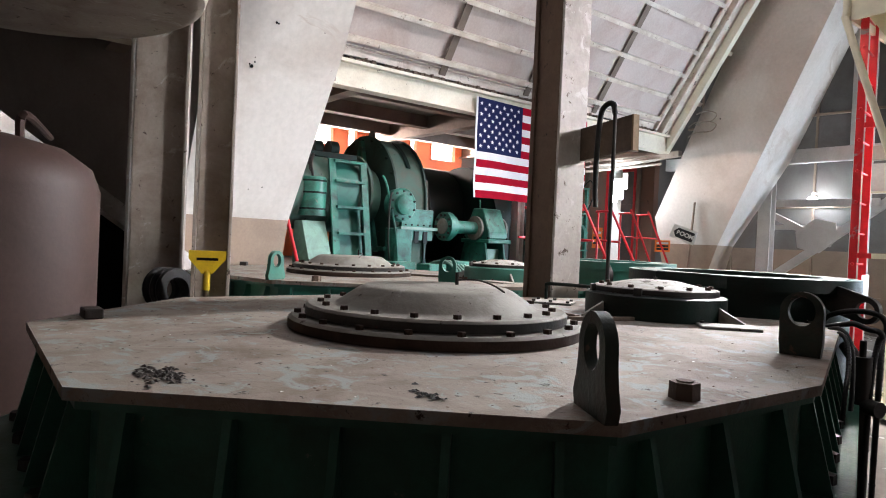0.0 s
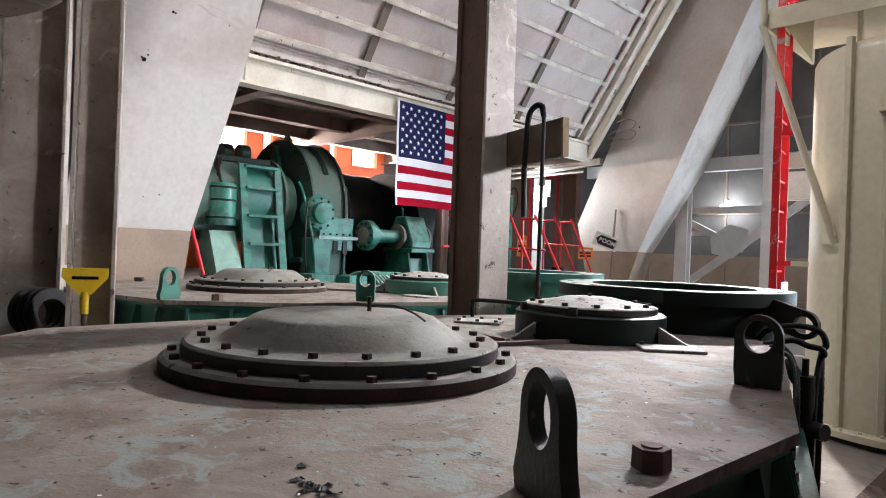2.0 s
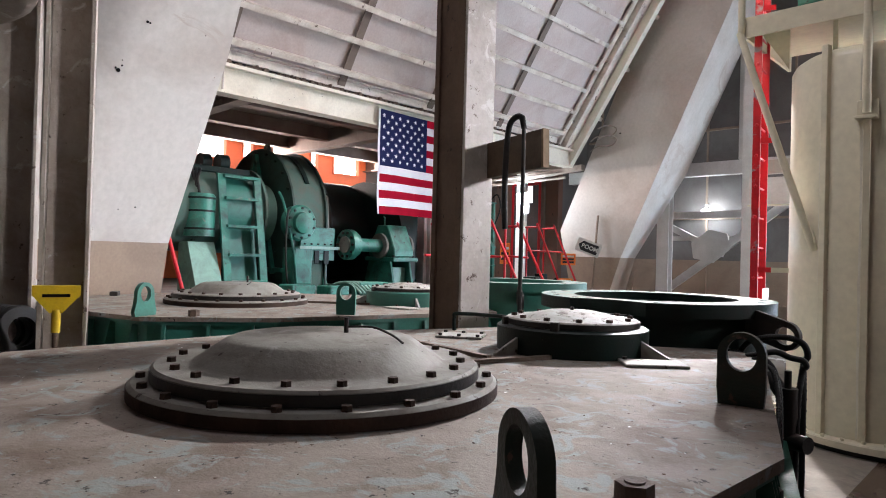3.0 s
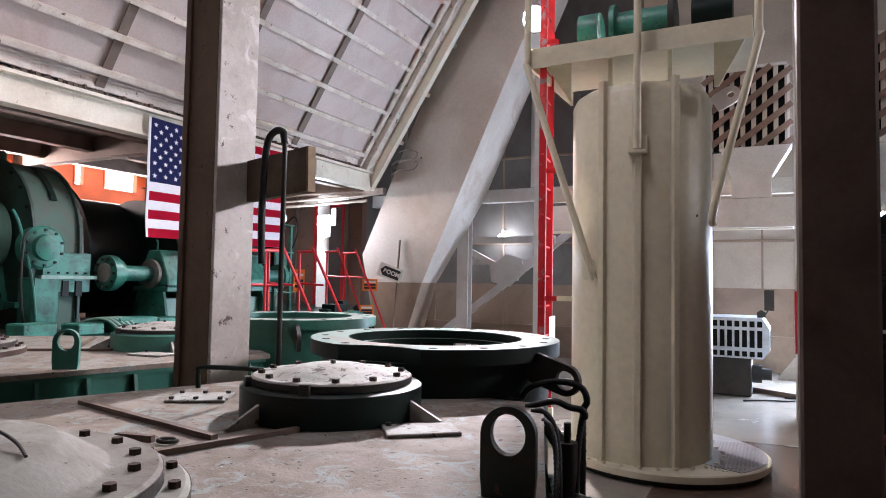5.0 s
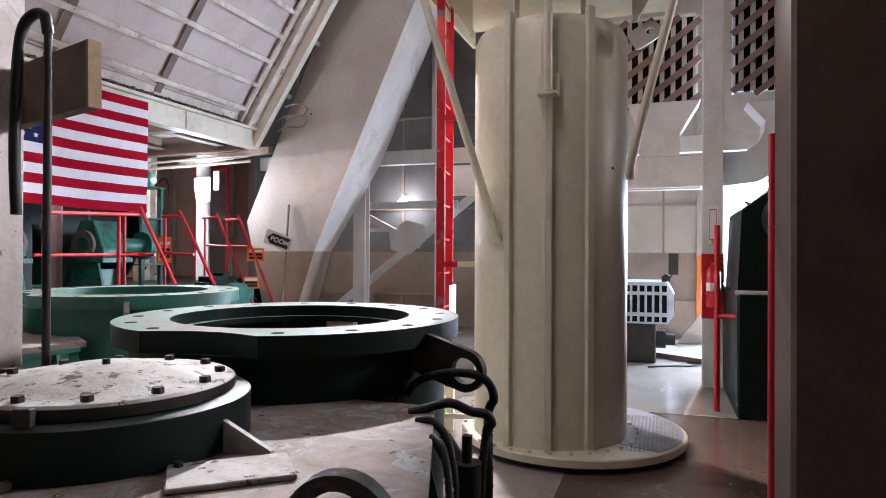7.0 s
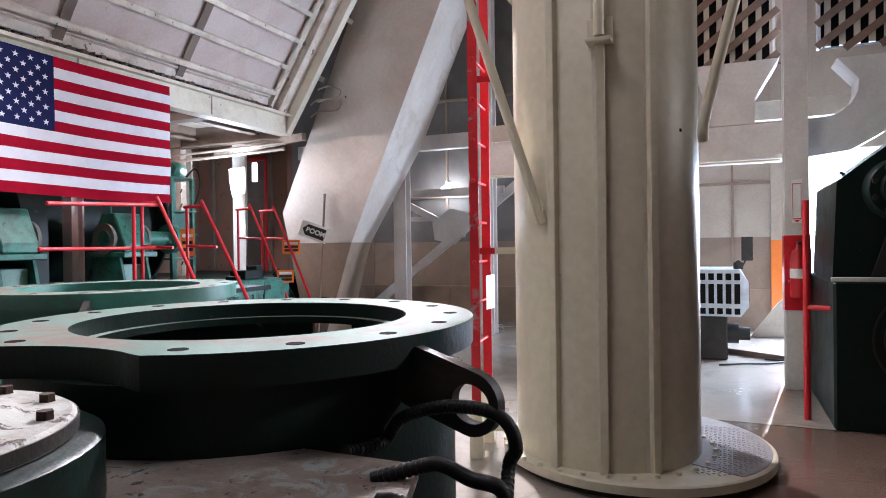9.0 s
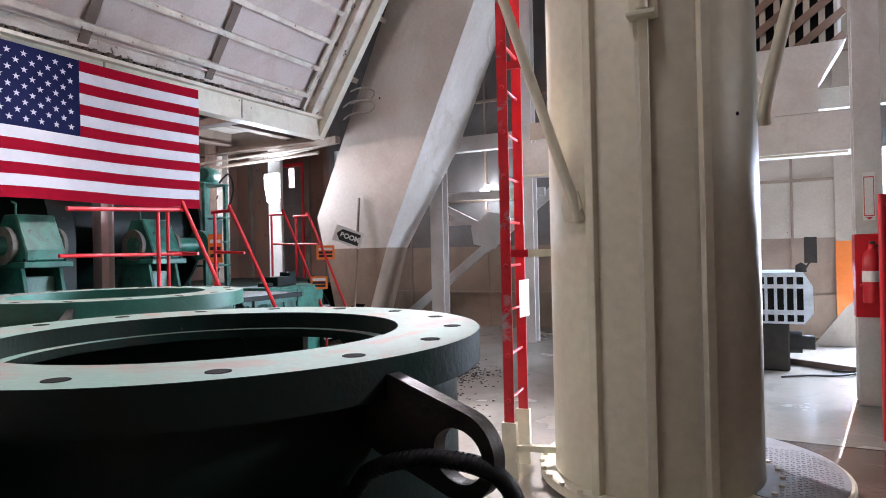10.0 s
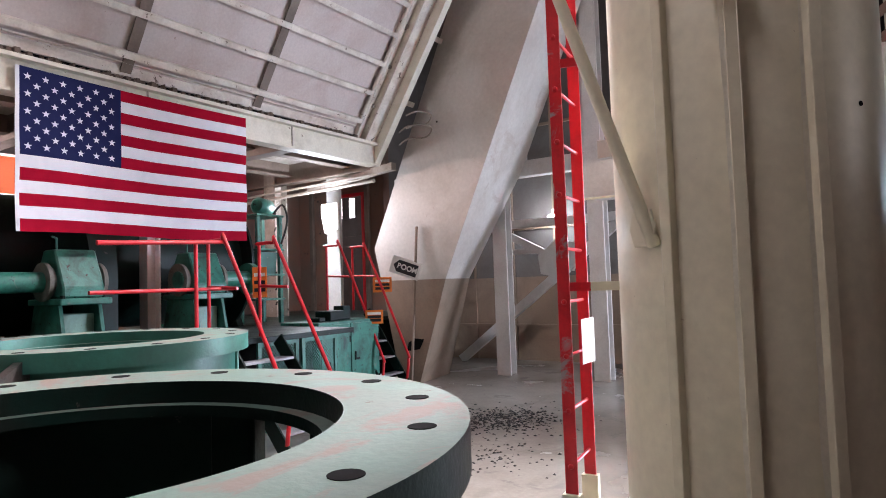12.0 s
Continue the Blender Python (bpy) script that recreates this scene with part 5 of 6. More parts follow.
# hooked cable rests up the dirty post, pipes along the jog wall
for k in range(7):
    b = B()
    tube(b, [(-9.46, 12.24, 1.25 + 0.27 * k), (-9.36, 12.16, 1.25 + 0.27 * k), (-9.33, 12.16, 1.31 + 0.27 * k)], 0.014, 6)
    solid("cable_rest", b, M_BLACKIRON, "black hooked cable rest on the dirty post", "hook", group="cable rests")
for z, r in ((3.25, 0.03), (3.36, 0.022)):
    b = B()
    tube(b, [(X_BACK + 0.1, 12.20, z - 0.1), (-7.0, 12.2, z)], r, 10)
    solid("conduit", b, M_DIRTY, "dirty conduit run under the soffit", "conduit", "structure", smooth=40)
for x in (-10.75, -9.12):
    b = B()
    box(b, x - 0.05, 14.42, FL, x + 0.05, 14.498, 3.79, 0.004)
    solid("wall_stud", b, M_GRIME_SHADE, "grimy stud on the brown wall", "stud", "structure")
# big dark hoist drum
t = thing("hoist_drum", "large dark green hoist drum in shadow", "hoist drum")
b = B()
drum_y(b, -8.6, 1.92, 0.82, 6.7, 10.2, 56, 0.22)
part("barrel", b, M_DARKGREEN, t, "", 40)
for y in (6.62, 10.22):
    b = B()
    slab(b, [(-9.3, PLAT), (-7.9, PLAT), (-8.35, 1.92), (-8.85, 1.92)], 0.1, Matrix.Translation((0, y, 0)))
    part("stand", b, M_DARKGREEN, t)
# tall gear guard with a gear head before it
t = thing("gear_guard", "tall rounded green gear guard with bolted ribs", "gear guard", pose(-8.0, 5.95, 0))
b = B()
prof = [(0.95 * math.cos(radians(a)), 2.02 + 0.98 * math.sin(radians(a))) for a in range(0, 181, 12)]
slab(b, [(0.95, PLAT)] + prof + [(-0.95, PLAT)], 0.50, Matrix.Identity(4))
part("casing", b, M_GUARD, t, "dusty guard band", 30)
# face plates take a darker green for the shade on that side
b = B()
pr2 = [(0.99 * math.cos(radians(a)), 2.02 + 1.02 * math.sin(radians(a))) for a in range(0, 181, 12)]
for y in (-0.27, 0.27):
    slab(b, [(0.99, PLAT)] + pr2 + [(-0.99, PLAT)], 0.03, Matrix.Translation((0, y, 0)))
part("casing_flange", b, M_GUARDFACE, t, "face plates in green darkened for shade", 30)
for i in range(11):
    a = radians(8 + 16.4 * i)
    b = B()
    hexbolt(b, 0.93 * math.cos(a), 2.02 + 0.95 * math.sin(a), 0.285, 0.02, 0.025, Matrix.Rotation(radians(90), 4, "X"))
    part("bolt", b, M_DARKGREEN, t)
for x0, z0, x1, z1 in ((0.0, 2.95, 0.55, 1.25), (0.0, 2.95, -0.35, 1.60), (0.28, 2.10, -0.2, 2.1), (0.80, 1.30, 0.2, 1.30)):
    b = B()
    bar(b, (x0, -0.315, z0), (x1, -0.315, z1), 0.055, 0.06)
    part("disc_rib", b, M_GREEN, t)
b = B()
slab(b, [(0.02, 2.60), (0.40, 1.50), (-0.12, 1.50)], 0.02, Matrix.Translation((0, -0.30, 0)))
part("rib_web", b, M_GREEN, t)
for k in range(5):
    b = B()
    hexbolt(b, 1.03, -0.12 + 0.11 * k, 1.66, 0.018, 0.02)
    part("bolt", b, M_DARKGREEN, t)
b = B()
slab(b, [(0.60, 1.64), (1.08, 1.64), (1.08, 1.60), (0.60, 1.60)], 0.66, Matrix.Translation((0, 0.1, 0)))
part("box_flange", b, M_PALEGREEN, t)
b = B()
slab(b, [(0.62, 1.95), (1.02, 1.90), (1.02, 1.45), (0.62, 1.40)], 0.56, Matrix.Translation((0.0, 0.1, 0)))
part("lower_box", b, M_GREEN, t)
for s in (-0.2, 0.28):
    b = B()
    bar(b, (0.98, s, PLAT), (0.42, s * 0.6, 2.86), 0.05, 0.07)
    part("stiffener", b, M_GREEN, t)
b = B()
lathe(b, [(0, 0), (0.25, 0), (0.25, 0.10), (0.22, 0.13), (0.15, 0.14), (0.14, 0.20), (0.06, 0.22), (0, 0.22)], 36, (0, 0, 0), pose(0.9, -0.18, 1.95, 0, 90, 0))
part("gear_head", b, M_GREEN, t, "", 35)
for i in range(10):
    a = 2 * math.pi * i / 10
    b = B()
    hexbolt(b, 0.20 * math.cos(a), 0.20 * math.sin(a), 0.13, 0.018, 0.02, pose(0.9, -0.18, 1.95, 0, 90, 0))
    part("bolt", b, M_DARKGREEN, t)
b = B()
box(b, 0.75, -0.30, PLAT, 1.05, 0.0, 1.62, 0.02)
part("gear_foot", b, M_GREEN, t)
b = B()
tube(b, smooth_path([(0.95, -0.5, 2.35), (1.0, -0.45, 2.2), (1.02, -0.35, 1.8), (1.05, -0.30, 1.5), (1.05, -0.25, 1.1)], 5), 0.018, 8)
part("oil_pipe", b, M_GREEN, t, "", 40)
b = B()
slab(b, [(0.30, 2.55), (0.62, 2.35), (0.68, 1.75), (0.55, 1.75)], 0.06, Matrix.Translation((0.28, 0.31, 0)))
part("guard_rib", b, M_DUST, t)
b = B()
for k in range(6):
    a0, a1 = radians(66 - 6 * k), radians(60 - 6 * k)
    bar(b, (0.965 * math.cos(a0), 0.02, 2.02 + 0.995 * math.sin(a0)), (0.965 * math.cos(a1), 0.02, 2.02 + 0.995 * math.sin(a1)), 0.07, 0.012)
part("band_strip", b, M_DARKGREEN, t)
b = B()
lug_shape(b, 0.14, 0.16, 0.03, 0.03, pose(-0.05, -0.1, 2.99))
part("lifting_lug", b, M_GUARD, t, "", 40)
b = B()
tube(b, smooth_path([(0.98, -0.33, 2.12), (1.06, -0.42, 2.05), (1.08, -0.45, 1.7), (1.02, -0.40, 1.35), (0.95, -0.32, 1.1)], 6), 0.014, 8)
part("grease_hose", b, M_BLACKIRON, t, "", 40)
for k in range(4):
    b = B()
    box(b, 1.02, -0.28 + 0.16 * k, 1.40, 1.035, -0.20 + 0.16 * k, 1.58, 0.003)
    part("box_stiffener", b, M_DARKGREEN, t)
# motor with a ladder-like front frame
t = thing("hoist_motor", "sea green hoist motor with a ladder-like ribbed frame", "motor", pose(-7.75, 4.75, 0))
b = B()
drum_y(b, 0.0, 2.08, 0.55, -0.62, 0.62, 44, 0.05)
part("stator", b, M_GUARD, t, "", 40)
for i in range(14):
    a = 2 * math.pi * i / 14
    b = B()
    hexbolt(b, 0.54 * math.cos(a), 2.08 + 0.54 * math.sin(a), 0.62, 0.02, 0.025, Matrix.Rotation(radians(90), 4, "X"))
    part("bolt", b, M_PALEGREEN, t)
b = B()
drum_y(b, 0.0, 2.08, 0.30, -0.80, -0.62, 32)
part("end_cover", b, M_MIDGREEN, t, "", 40)
b = B()
drum_y(b, 0.0, 2.08, 0.565, 0.02, 0.40, 44)
part("dusty_band", b, M_MIDGREEN, t, "", 40)
b = B()
drum_y(b, 0.0, 2.08, 0.42, 0.62, 0.86, 36)
part("end_bell", b, M_PALEGREEN, t, "", 40)
for y in (-0.02, 0.48):
    b = B()
    bar(b, (0.78, y, PLAT), (0.50, y, 2.52), 0.04, 0.10)
    part("side_rail", b, M_GREEN, t)
for z in (1.16, 1.50, 1.86, 2.22, 2.50):
    x = 0.78 - 0.28 * (z - PLAT) / 1.5
    b = B()
    bar(b, (x, 0.0, z), (x, 0.46, z), 0.14, 0.035)
    part("cross_rib", b, M_GREEN, t)
b = B()
slab(b, [(0.64, PLAT), (0.67, PLAT), (0.43, 2.20), (0.40, 2.20)], 0.46, Matrix.Translation((0, 0.23, 0)))
part("front_plate", b, M_MIDGREEN, t)
b = B()
lathe(b, [(0, 0), (0.19, 0), (0.19, 0.50), (0.17, 0.53), (0, 0.53)], 28, (0.46, -0.27, 1.72))
can = part("filter_can", b, M_GREEN, t, "", 40)
for z in (1.80, 2.02, 2.18):
    b = B()
    lathe(b, [(0.191, z), (0.197, z), (0.197, z + 0.025), (0.191, z + 0.025)], 28, (0.46, -0.27, 0), None, True)
    part("clamp_band", b, M_DARKGREEN, can, "", 40)
for k in range(3):
    b = B()
    tube(b, smooth_path([(0.40 + 0.06 * k, -0.30, 2.25), (0.42 + 0.05 * k, -0.33, 2.42), (0.30, -0.30 + 0.05 * k, 2.58), (0.10, -0.1, 2.60 + 0.03 * k)], 5), 0.018, 8)
    part("lead_cable", b, M_BLACKIRON, t, "", 40)
b = B()
slab(b, [(0.30, 1.65), (0.55, 1.65), (0.85, PLAT), (0.30, PLAT)], 0.34, Matrix.Translation((0, -0.28, 0)))
part("chute", b, M_PALEGREEN, t, "faded green sloping chute")
b = B()
for i in range(3):
    drum_y(b, 0.1 * i - 0.15, 2.72, 0.12, -0.25 + 0.2 * i, -0.12 + 0.2 * i, 20)
box(b, -0.4, -0.5, 2.56, 0.3, 0.5, 2.64, 0.01)
part("brush_gear", b, M_DARKGREEN, t, "", 40)
# low green boxes and hoses before the hoists
t = thing("lubrication_bench", "low green valve boxes with bundled hoses", "valve bench", pose(-6.25, 5.6, PLAT))
for x, y, w, d, h in ((0, -0.35, 0.30, 0.34, 0.14), (0.05, 0.15, 0.3, 0.3, 0.12), (0.0, 0.75, 0.32, 0.5, 0.16), (-0.1, 1.3, 0.3, 0.4, 0.13)):
    b = B()
    box(b, x - w / 2, y - d / 2, 0.0, x + w / 2, y + d / 2, h, 0.015)
    part("valve_box", b, M_GREEN, t)
for k in range(5):
    b = B()
    y = 0.32 + 0.06 * k
    tube(b, smooth_path([(-0.25, y - 0.15, 0.02), (-0.05, y - 0.05, 0.14), (0.1, y + 0.05, 0.15), (0.22, y + 0.12, 0.05), (0.28, y + 0.1, 0.015)], 5), 0.018, 8)
    part("hose", b, M_PALEGREEN, t, "", 50)

# ---- work light, bulb and far door ----
t = thing("work_lamp", "bright white work lamp on a post", "lamp", pose(-8.32, 12.45, 0.06))
b = B()
lathe(b, [(0, 2.42), (0.05, 2.44), (0.075, 2.60), (0.10, 2.75), (0.10, 2.93), (0, 2.95)], 20)
part("bulb", b, G_LAMP, t, "glaring white lamp glass", 50)
b = B()
box(b, -0.14, 0.10, 2.50, 0.14, 0.14, 2.98, 0.01)
part("reflector", b, M_SIGNWHITE, t)
b = B()
tube(b, [(-0.5, 0.66, 2.9), (-0.1, 0.14, 2.9)], 0.02, 8)
part("arm", b, M_WHITE, t)
t = thing("bulb_lamp", "round lit lamp on the end wall", "lamp", pose(-5.42, Y_END - 0.2, 2.72))
b = B()
lathe(b, [(0, -0.10), (0.08, -0.08), (0.11, 0.0), (0.08, 0.06), (0, 0.08)], 20)
part("globe", b, G_LAMP, t, "glaring white globe", 60)
b = B()
tube(b, [(0, 0, 0.07), (0, 0.0, 0.16), (0, 0.2, 0.16)], 0.02, 8)
part("arm", b, M_WHITE, t)
t = thing("door_far", "grey door with a lit slot window in a red frame", "door", pose(-9.65, 14.5, 0), kind="structure")
b = B()
box(b, -0.40, -0.05, FL, 0.40, -0.002, 3.45, 0.005)
part("leaf", b, M_DOOR, t)
for z in (0.9, 1.75, 2.6):
    b = B()
    box(b, -0.38, -0.075, z, 0.38, -0.0505, z + 0.05)
    part("stiffener", b, M_DOOR, t)
for q in ((-0.46, -0.40, FL, 3.52), (0.40, 0.46, FL, 3.52), (-0.40, 0.40, 3.45, 3.52)):
    b = B()
    box(b, q[0], -0.08, q[2], q[1], -0.001, q[3])
    part("frame", b, M_RED, t)
for x in (-0.24, 0.12):
    b = B()
    box(b, x - 0.07, -0.056, 3.0, x + 0.07, -0.051, 3.42)
    part("lit_pane", b, G_WINDOW, t, "lit slot window")
for x, y, z, w, h, l in ((-6.85, 12.15, 1.55, 0.30, 0.24, "orange safety notice by the stair"), (-6.0, 8.98, 1.62, 0.16, 0.34, "orange and white safety notice on the rail"), (-6.45, 11.46, 1.08, 0.26, 0.2, "orange notice on the cabinet's end")):
    t = thing("notice", l, "notice", pose(x, y, z, 90, 0, 35))
    b = B()
    box(b, -w / 2, -h / 2, -0.004, w / 2, h / 2, 0.0)
    part("board", b, M_SIGNORANGE, t)
    for k in range(3):
        b = B()
        box(b, -w * 0.38, h * (0.25 - 0.25 * k) - 0.02, 0.001, w * 0.38, h * (0.25 - 0.25 * k) + 0.02, 0.004)
        part("text_bar", b, M_SIGNWHITE if k == 0 else M_SIGNBLACK, t)

# ---- right-hand bay: post, duct, lattices, machine, engine ----
h_column("post", 0.68, 10.97, 0.23, 0.26, 8.5, M_WHITE, "white steel post with a red painted band", 0)
b = B()
box(b, 0.555, 10.83, 0.80, 0.805, 10.838, 1.60, 0.002)
box(b, 0.555, 10.838, 0.80, 0.563, 11.1, 1.60, 0.002)
solid("red_band", b, M_RED, "red painted band round the post", "band", "structure")
t = thing("post_placard", "narrow white placard with a red arrow on the post", "placard", pose(0.68, 10.835, 1.95, 90, 0, 0))
b = B()
box(b, -0.05, -0.22, 0.0, 0.05, 0.24, 0.004)
part("board", b, M_SIGNWHITE, t)
b = B()
for q in ((-0.042, -0.036, -0.18, 0.2), (0.036, 0.042, -0.18, 0.2), (-0.036, 0.036, 0.19, 0.2), (-0.036, 0.036, -0.18, -0.17)):
    box(b, q[0], q[2], 0.0045, q[1], q[3], 0.006)
part("border", b, M_RED, t)
b = B()
prism(b, [(-0.03, -0.19), (0.03, -0.19), (0.0, -0.215)], 0.0065, 0.008)
part("arrow", b, M_RED, t)
t = thing("fire_extinguisher", "red fire extinguisher hung on the post", "fire extinguisher", pose(0.68, 10.72, 0.95))
b = B()
lathe(b, [(0, 0), (0.075, 0.0), (0.08, 0.02), (0.08, 0.42), (0.06, 0.48), (0.025, 0.51), (0.025, 0.55), (0, 0.55)], 24)
part("cylinder", b, M_RED, t, "", 40)
b = B()
lathe(b, [(0.081, 0.20), (0.083, 0.20), (0.083, 0.30), (0.081, 0.30)], 24, (0, 0, 0), None, True)
part("label_band", b, M_SIGNWHITE, t)
b = B()
box(b, -0.02, -0.10, 0.55, 0.02, 0.03, 0.58, 0.004)
tube(b, smooth_path([(0.03, 0, 0.54), (0.10, -0.02, 0.50), (0.10, -0.02, 0.2)], 5), 0.012, 8)
part("valve", b, M_BLACKIRON, t)
b = B()
box(b, -0.09, 0.0, 0.15, 0.09, 0.11, 0.17)
part("bracket", b, M_RED, t)
t = thing("guard_rail", "red pipe guard rail beside the green machine", "railing")
for a, c, r in (((0.635, 9.6, FL), (0.635, 9.6, 1.9), 0.03), ((0.635, 9.6, 0.95), (0.81, 9.5, 0.95), 0.025), ((0.49, 5.0, FL), (0.49, 5.0, 2.06), 0.02), ((0.49, 5.0, 0.95), (1.4, 5.2, 0.95), 0.022), ((0.49, 5.0, 0.55), (1.4, 5.2, 0.55), 0.022)):
    b = B()
    tube(b, [a, c], r, 10)
    part("rail", b, M_RED, t, "", 50)
# duct with an elbow up into the fan hoods
t = thing("air_duct", "wide off-white air duct with an elbow under a fan hood", "duct")
b = B()
sec = []
for x, z, ang, wd in ((-3.0, 2.66, 0, 0.2), (0.85, 2.66, 0, 0.2), (1.15, 2.70, 18, 0.21), (1.38, 2.84, 45, 0.22), (1.50, 3.06, 72, 0.22), (1.52, 3.26, 90, 0.22), (1.52, 3.50, 90, 0.42)):
    n = Vector((-math.sin(radians(ang)), 0, math.cos(radians(ang))))
    c = Vector((x, 11.35, z))
    sec.append([b.verts.new(c + n * wd * s + Vector((0, dy, 0))) for s, dy in ((-1, -0.22), (1, -0.22), (1, 0.22), (-1, 0.22))])
for p, q in zip(sec, sec[1:]):
    for i in range(4):
        b.faces.new((p[i], p[(i + 1) % 4], q[(i + 1) % 4], q[i]))
b.faces.new(sec[0])
b.faces.new(sec[-1][::-1])
part("duct", b, M_WHITE, t, "", 30)
b = B()
box(b, -3.0, 11.10, 2.43, 0.55, 11.128, 2.452)
part("duct_flange", b, M_CREAM, t)
b = B()
prism(b, [(-0.35, 3.58), (0.55, 3.58), (0.30, 3.16), (0.30, 2.87), (-0.2, 2.87), (-0.2, 3.16)], -11.55, -11.15, Matrix.Rotation(radians(90), 4, "X"))
part("hood", b, M_WHITE, t)
b = B()
box(b, -3.0, 11.62, 2.98, 4.5, 11.74, 3.20, 0.004)
solid("tie_beam", b, M_BEIGE, "beige tie beam behind the duct", "beam", "structure")
for x0, x1, z0, z1 in ((-0.55, 0.50, 3.58, 4.75), (0.98, 2.05, 3.70, 5.0)):
    t = thing("lattice_screen", "brown slatted lattice over dark fan louvres", "lattice")
    b = B()
    box(b, x0, 11.42, z0, x1, 11.5, z1)
    part("backing", b, M_BLACK, t, "black backing for the dark behind the louvres")
    x = x0 + 0.04
    while x < x1:
        b = B()
        box(b, x, 11.385, z0, x + 0.06, 11.41, z1)
        part("louvre", b, M_BEIGE, t)
        x += 0.14
    k = -8
    while k < 12:
        lo, hi = [], []
        zc = z0 + k * 0.25
        pts = []
        xa, xb = x0 - 0.04, x1 + 0.06
        za, zb = zc, zc + (xb - xa) * 0.75
        f0, f1 = max(0, (z0 - 0.05 - za) / (zb - za)), min(1, (z1 - za) / (zb - za))
        if f1 - f0 > 0.08:
            b = B()
            bar(b, (xa + (xb - xa) * f0, 11.36, za + (zb - za) * f0), (xa + (xb - xa) * f1, 11.36, za + (zb - za) * f1), 0.02, 0.082)
            part("slat", b, M_LATTICE, t)
        k += 1
    b = B()
    for a in ((x0 - 0.03, x0, z0, z1), (x1, x1 + 0.03, z0, z1), (x0, x1, z1, z1 + 0.04)):
        box(b, a[0], 11.38, a[2], a[1], 11.52, a[3])
    part("frame", b, M_WHITE, t)
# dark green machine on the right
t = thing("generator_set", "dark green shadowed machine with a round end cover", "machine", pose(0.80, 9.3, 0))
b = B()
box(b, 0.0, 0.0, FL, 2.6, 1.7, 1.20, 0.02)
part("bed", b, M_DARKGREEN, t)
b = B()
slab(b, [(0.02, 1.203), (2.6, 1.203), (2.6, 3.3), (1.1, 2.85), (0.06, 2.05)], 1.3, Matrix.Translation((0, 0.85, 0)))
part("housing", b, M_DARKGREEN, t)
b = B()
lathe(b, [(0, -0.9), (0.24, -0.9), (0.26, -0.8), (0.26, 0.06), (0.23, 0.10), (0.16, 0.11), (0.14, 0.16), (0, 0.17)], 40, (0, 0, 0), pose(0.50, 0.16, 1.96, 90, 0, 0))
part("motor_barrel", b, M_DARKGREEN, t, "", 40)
for k in range(9):
    b = B()
    a = radians(40 * k)
    hexbolt(b, 0.50 + 0.20 * math.cos(a), 1.96 + 0.20 * math.sin(a), -0.06, 0.025, 0.03, Matrix.Rotation(radians(90), 4, "X"))
    part("bolt", b, M_BLACKIRON, t)
for z in (0.35, 0.75):
    b = B()
    box(b, 1.1, -0.03, z, 2.4, -0.002, z + 0.04)
    part("bed_rail", b, M_BLACKIRON, t)
b = B()
tube(b, smooth_path([(0.9, -0.06, 1.30), (1.0, -0.10, 1.22), (1.4, -0.12, 1.16), (1.9, -0.10, 1.22)], 5), 0.02, 8)
part("cable", b, M_RUBBER, t, "", 50)
b = B()
lathe(b, [(0, 0), (0.13, 0), (0.13, 0.03), (0.09, 0.05), (0, 0.05)], 28, (0, 0, 0), pose(0.50, -0.01, 1.96, 90, 0, 0))
part("end_cover", b, M_BLACKIRON, t, "", 40)
b = B()
box(b, -0.02, -0.04, 1.20, 2.6, 0.0, 1.235, 0.003)
part("shelf", b, M_WHITE, t)
for r in (0.28, 0.36, 0.44):
    b = B()
    lathe(b, [(r - 0.008, 0), (r + 0.008, 0), (r + 0.008, 0.012), (r - 0.008, 0.012)], 36, (0, 0, 0), pose(0.72, -0.001, 0.72, 90, 0, 0), True)
    part("guard_ring", b, M_BLACKIRON, t, "", 40)
b = B()
slab(b, [(0.30, 1.24), (0.42, 1.24), (0.56, 1.75), (0.48, 1.80)], 0.06, Matrix.Translation((0, 0.16, 0)))
part("bracket", b, M_BLACKIRON, t)
b = B()
tube(b, smooth_path([(0.16, 0.5, 1.95), (0.16, 0.5, 2.12), (0.12, 0.5, 2.15)], 4), 0.015, 8)
part("breather", b, M_BLACKIRON, t)
# engine block on a stand
t = thing("engine", "pale blue-grey slotted engine housing on a dark stand", "engine", pose(-0.2, 12.3, 0))
b = B()
prism(b, [(-0.75, 0.68), (-0.70, 0.55), (0.36, 0.55), (0.46, 0.68), (0.46, 1.0), (0.36, 1.17), (-0.70, 1.17), (-0.75, 1.0)], -1.1, -0.03, Matrix.Rotation(radians(90), 4, "X"))
part("housing", b, M_ENGINE, t)
for i in range(10):
    x = -0.66 + 0.105 * i
    for z0, z1 in ((0.72, 0.98), (1.03, 1.12), (0.58, 0.66)):
        b = B()
        box(b, x, 0.015, z0, x + 0.07, 0.026, z1)
        part("slot", b, M_BLACK, t)
b = B()
for i in range(4):
    box(b, 0.462, 0.15 + 0.2 * i, 0.72, 0.468, 0.28 + 0.2 * i, 0.98)
part("side_slots", b, M_BLACK, t)
b = B()
box(b, -0.6, 0.15, FL, 0.2, 0.9, 0.55, 0.02)
part("stand", b, M_BLACKIRON, t)
for x0, r in ((0.20, 0.14), (0.34, 0.09)):
    b = B()
    lathe(b, [(0, 0), (r, 0), (r, 0.14), (0, 0.14)], 20, (0, 0, 0), pose(x0, 0.45, 0.28, 0, 90, 0))
    part("pump", b, M_BLACKIRON, t, "", 40)
b = B()
slab(b, [(0.28, 1.17), (0.40, 1.17), (0.40, 1.25), (0.34, 1.29), (0.28, 1.25)], 0.1, Matrix.Translation((0, 0.3, 0)))
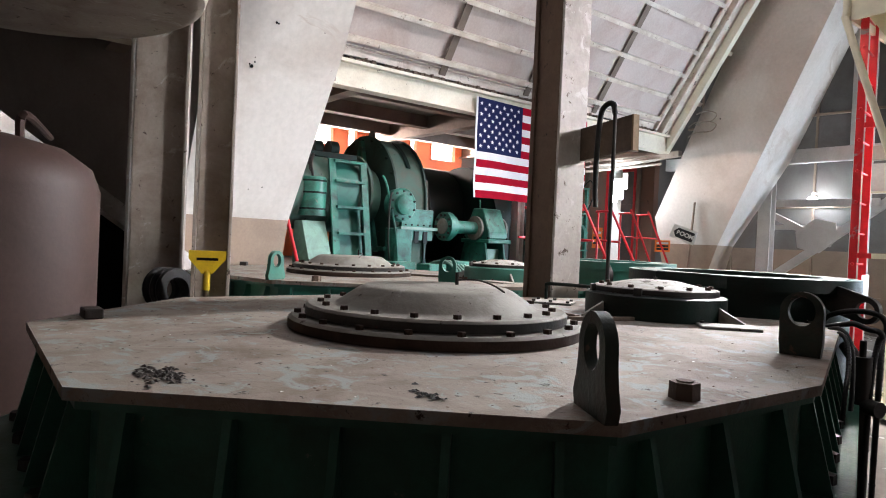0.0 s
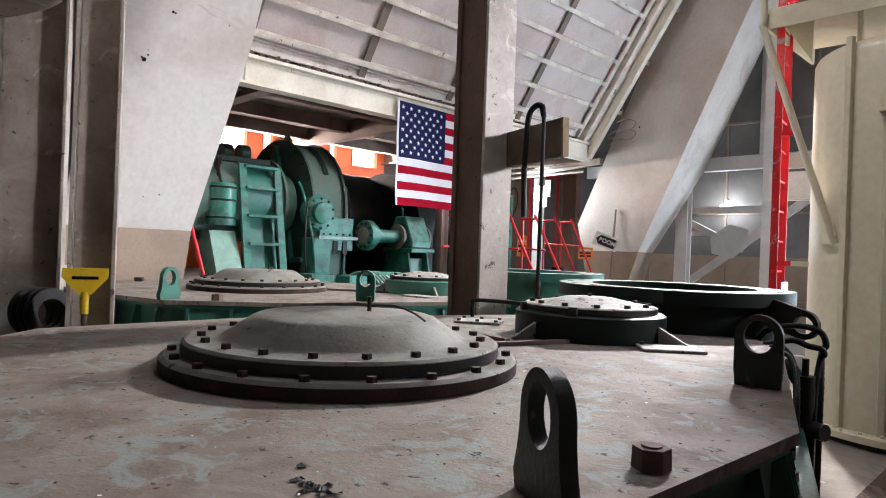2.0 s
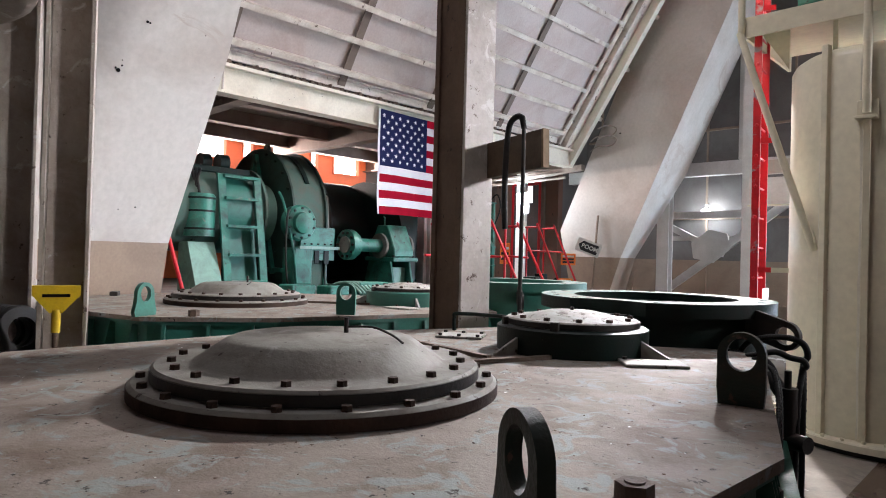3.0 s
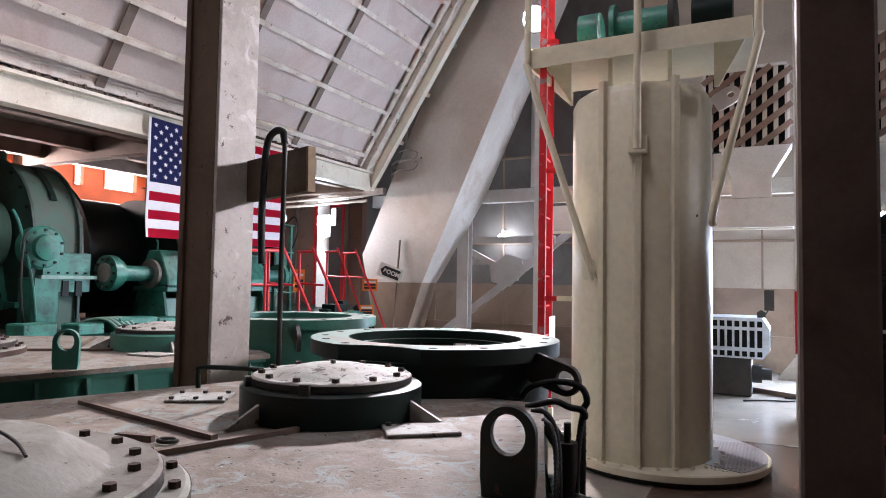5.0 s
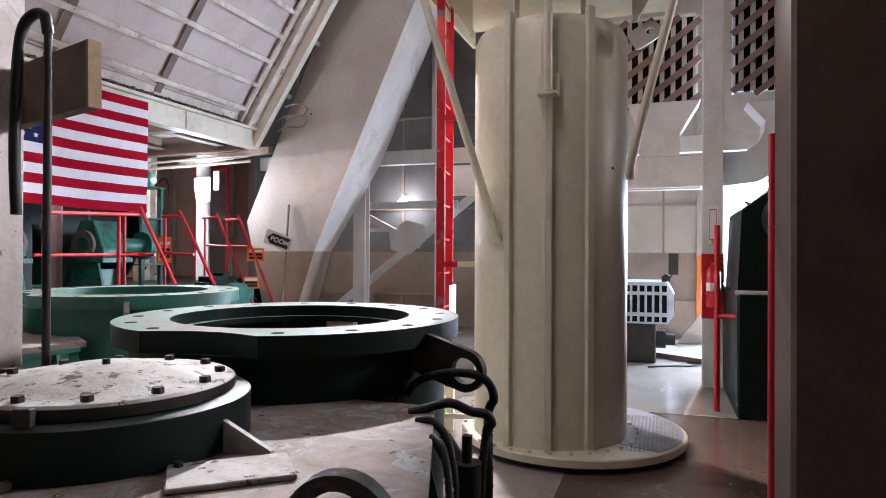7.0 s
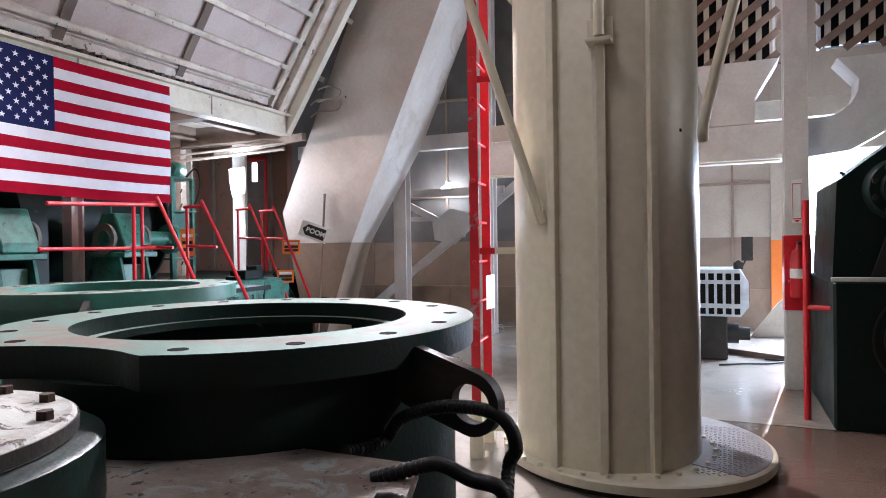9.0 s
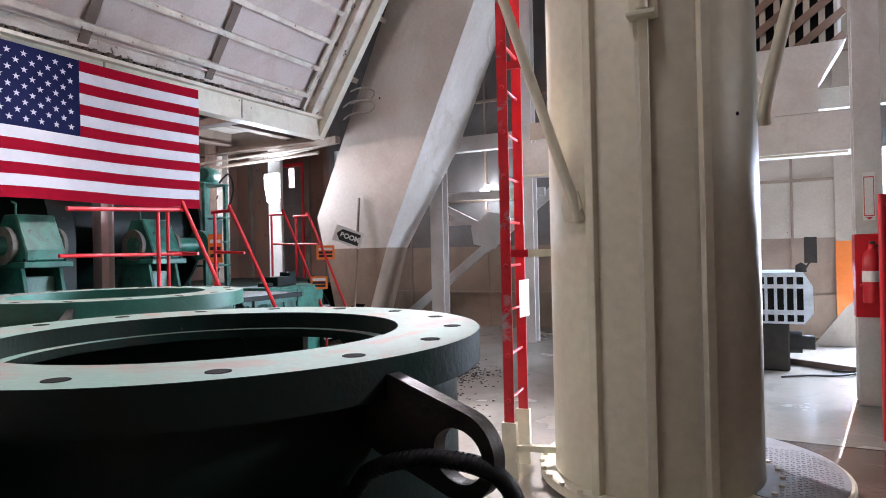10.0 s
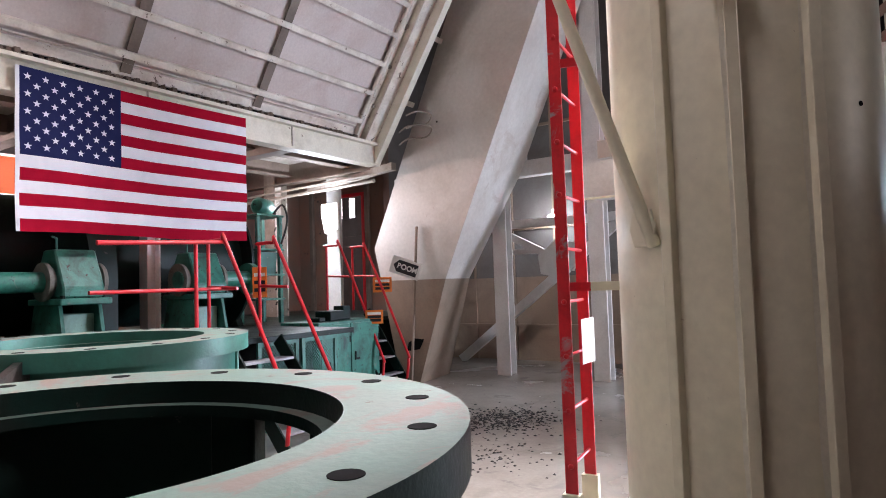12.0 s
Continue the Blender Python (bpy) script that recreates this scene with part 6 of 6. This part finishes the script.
part("lifting_eye", b, M_BLACKIRON, t)
b = B()
box(b, 0.38, 0.3, 1.28, 0.52, 0.33, 1.60, 0.004)
bar(b, (0.37, 0.31, 1.17), (0.44, 0.315, 1.30), 0.02, 0.02)
part("flap", b, M_BLACKIRON, t)
for pts in ([(0.45, 12.6, FL + 0.015), (0.7, 12.5, FL + 0.03), (0.5, 12.3, FL + 0.015), (0.2, 12.2, FL + 0.015), (-0.1, 12.0, FL + 0.015)],):
    b = B()
    tube(b, smooth_path(pts, 6), 0.012, 8)
    solid("floor_cable", b, M_RUBBER, "black cable lying on the floor by the engine", "cable", smooth=50)
b = B()
bar(b, (-0.2, 13.2, FL + 0.04), (0.75, 12.6, FL + 0.04), 0.08, 0.07)
solid("floor_rail", b, M_RUST, "rusty bar lying on the floor", "bar")
b = B()
slab(b, [(0.35, FL), (1.0, FL), (1.0, 0.75), (0.75, 0.5)], 0.04, Matrix.Translation((0, 14.9, 0)))
solid("bent_plate", b, M_BEIGE, "bent beige sheet leaning by the wall", "sheet")
b = B()
box(b, -0.6, -3.9, FL + 0.0005, 6.4, 9.275, FL + 0.0045)
solid("floor_plate", b, M_BAYFLOOR, "worn glossy brown painted floor plate of the bay", "floor", "structure")
b = B()
box(b, 0.35, 9.28, FL + 0.001, 0.9, 9.30, FL + 0.004)
box(b, -0.4, 9.28, FL + 0.001, 0.35, 9.30, FL + 0.004)
solid("floor_seam", b, M_BLACK, "dark seam between floor plates", "seam", "structure")

# dark wheel guard on the drive shaft
t = thing("wheel_guard", "big dark green round wheel guard behind the coupling", "wheel guard", pose(-7.95, 7.75, 0))
b = B()
slab(b, [(1.0, PLAT)] + [(1.0 * math.cos(radians(a)), 1.75 + 1.0 * math.sin(radians(a))) for a in range(0, 181, 10)] + [(-1.0, PLAT)], 0.28, Matrix.Identity(4))
part("casing", b, M_DARKGREEN, t, "", 30)
b = B()
bar(b, (0.1, -0.17, 1.6), (-0.75, -0.17, PLAT + 0.02), 0.03, 0.09)
part("strut", b, M_BLACKIRON, t)
# floodlight hung from the ceiling
t = thing("floodlight", "lit floodlight on a hanging rod over the floor", "floodlight", pose(-2.9, 10.62, 5.72))
b = B()
lathe(b, [(0, 0.03), (0.15, 0.03), (0.22, -0.06), (0.22, -0.08), (0, -0.08)], 28, (0, 0, 0), pose(0, 0.04, 0, -60, 0, 0))
part("housing", b, M_STEEL, t, "", 40)
b = B()
tube(b, [(0, 0.06, 0.05), (0, 0.06, 2.85)], 0.02, 8)
part("rod", b, M_STEEL, t)
b = B()
lathe(b, [(0, -0.083), (0.19, -0.083), (0.19, -0.088), (0, -0.088)], 24, (0, 0, 0), pose(0, 0.04, 0, -60, 0, 0))
part("lens", b, G_LAMP, t, "glaring lamp lens")
# litter of dark flakes on the floor, grit on the decks
rng = random.Random(5)


def flakes(name, n, centre, spread, z, size, mat, label, inside=None):
    b = B()
    made = 0
    while made < n:
        x, y = centre[0] + rng.gauss(0, spread[0]), centre[1] + rng.gauss(0, spread[1])
        if inside and not inside(x, y):
            continue
        made += 1
        r, a0 = size * rng.uniform(0.4, 1.5), rng.uniform(0, 6.28)
        k = rng.choice((3, 4, 5))
        vs = [b.verts.new((x + r * rng.uniform(0.5, 1) * math.cos(a0 + 6.28 * i / k), y + r * rng.uniform(0.4, 1) * math.sin(a0 + 6.28 * i / k), z + rng.uniform(0.001, 0.004))) for i in range(k)]
        b.faces.new(vs)
        top_ = b.verts.new((x, y, z + r * 0.5))
        for i in range(k):
            b.faces.new((vs[i], vs[(i + 1) % k], top_))
    return solid(name, b, mat, label, "litter", "stuff")


flakes("floor_litter", 900, (-3.95, 10.75), (0.34, 0.36), FL, 0.022, M_BLACKIRON, "scattered dark paint flakes on the floor")
flakes("floor_litter", 160, (-3.4, 9.3), (0.3, 0.3), FL, 0.02, M_BLACKIRON, "a few dark flakes on the floor")
on_deck = lambda x, y: math.hypot(x + 1.37, y - 2.13) < 1.36 and math.hypot(x + 1.37, y - 2.13) > 0.63
flakes("deck_grit", 260, (-1.37, 2.13), (0.9, 0.9), DECK, 0.006, M_RUST, "fine rusty grit on the gear case deck", on_deck)
flakes("deck_grit", 60, (-1.37, 2.13), (0.9, 0.9), DECK, 0.005, M_SIGNWHITE, "pale paint chips on the gear case deck", on_deck)
flakes("deck_soot", 160, (-0.91, 0.935), (0.05, 0.025), DECK, 0.011, M_BLACKIRON, "small heap of black soot flakes on the deck")
flakes("deck_soot", 30, (-0.45, 1.39), (0.03, 0.015), DECK, 0.012, M_BLACKIRON, "dark curled paint scraps on the deck")
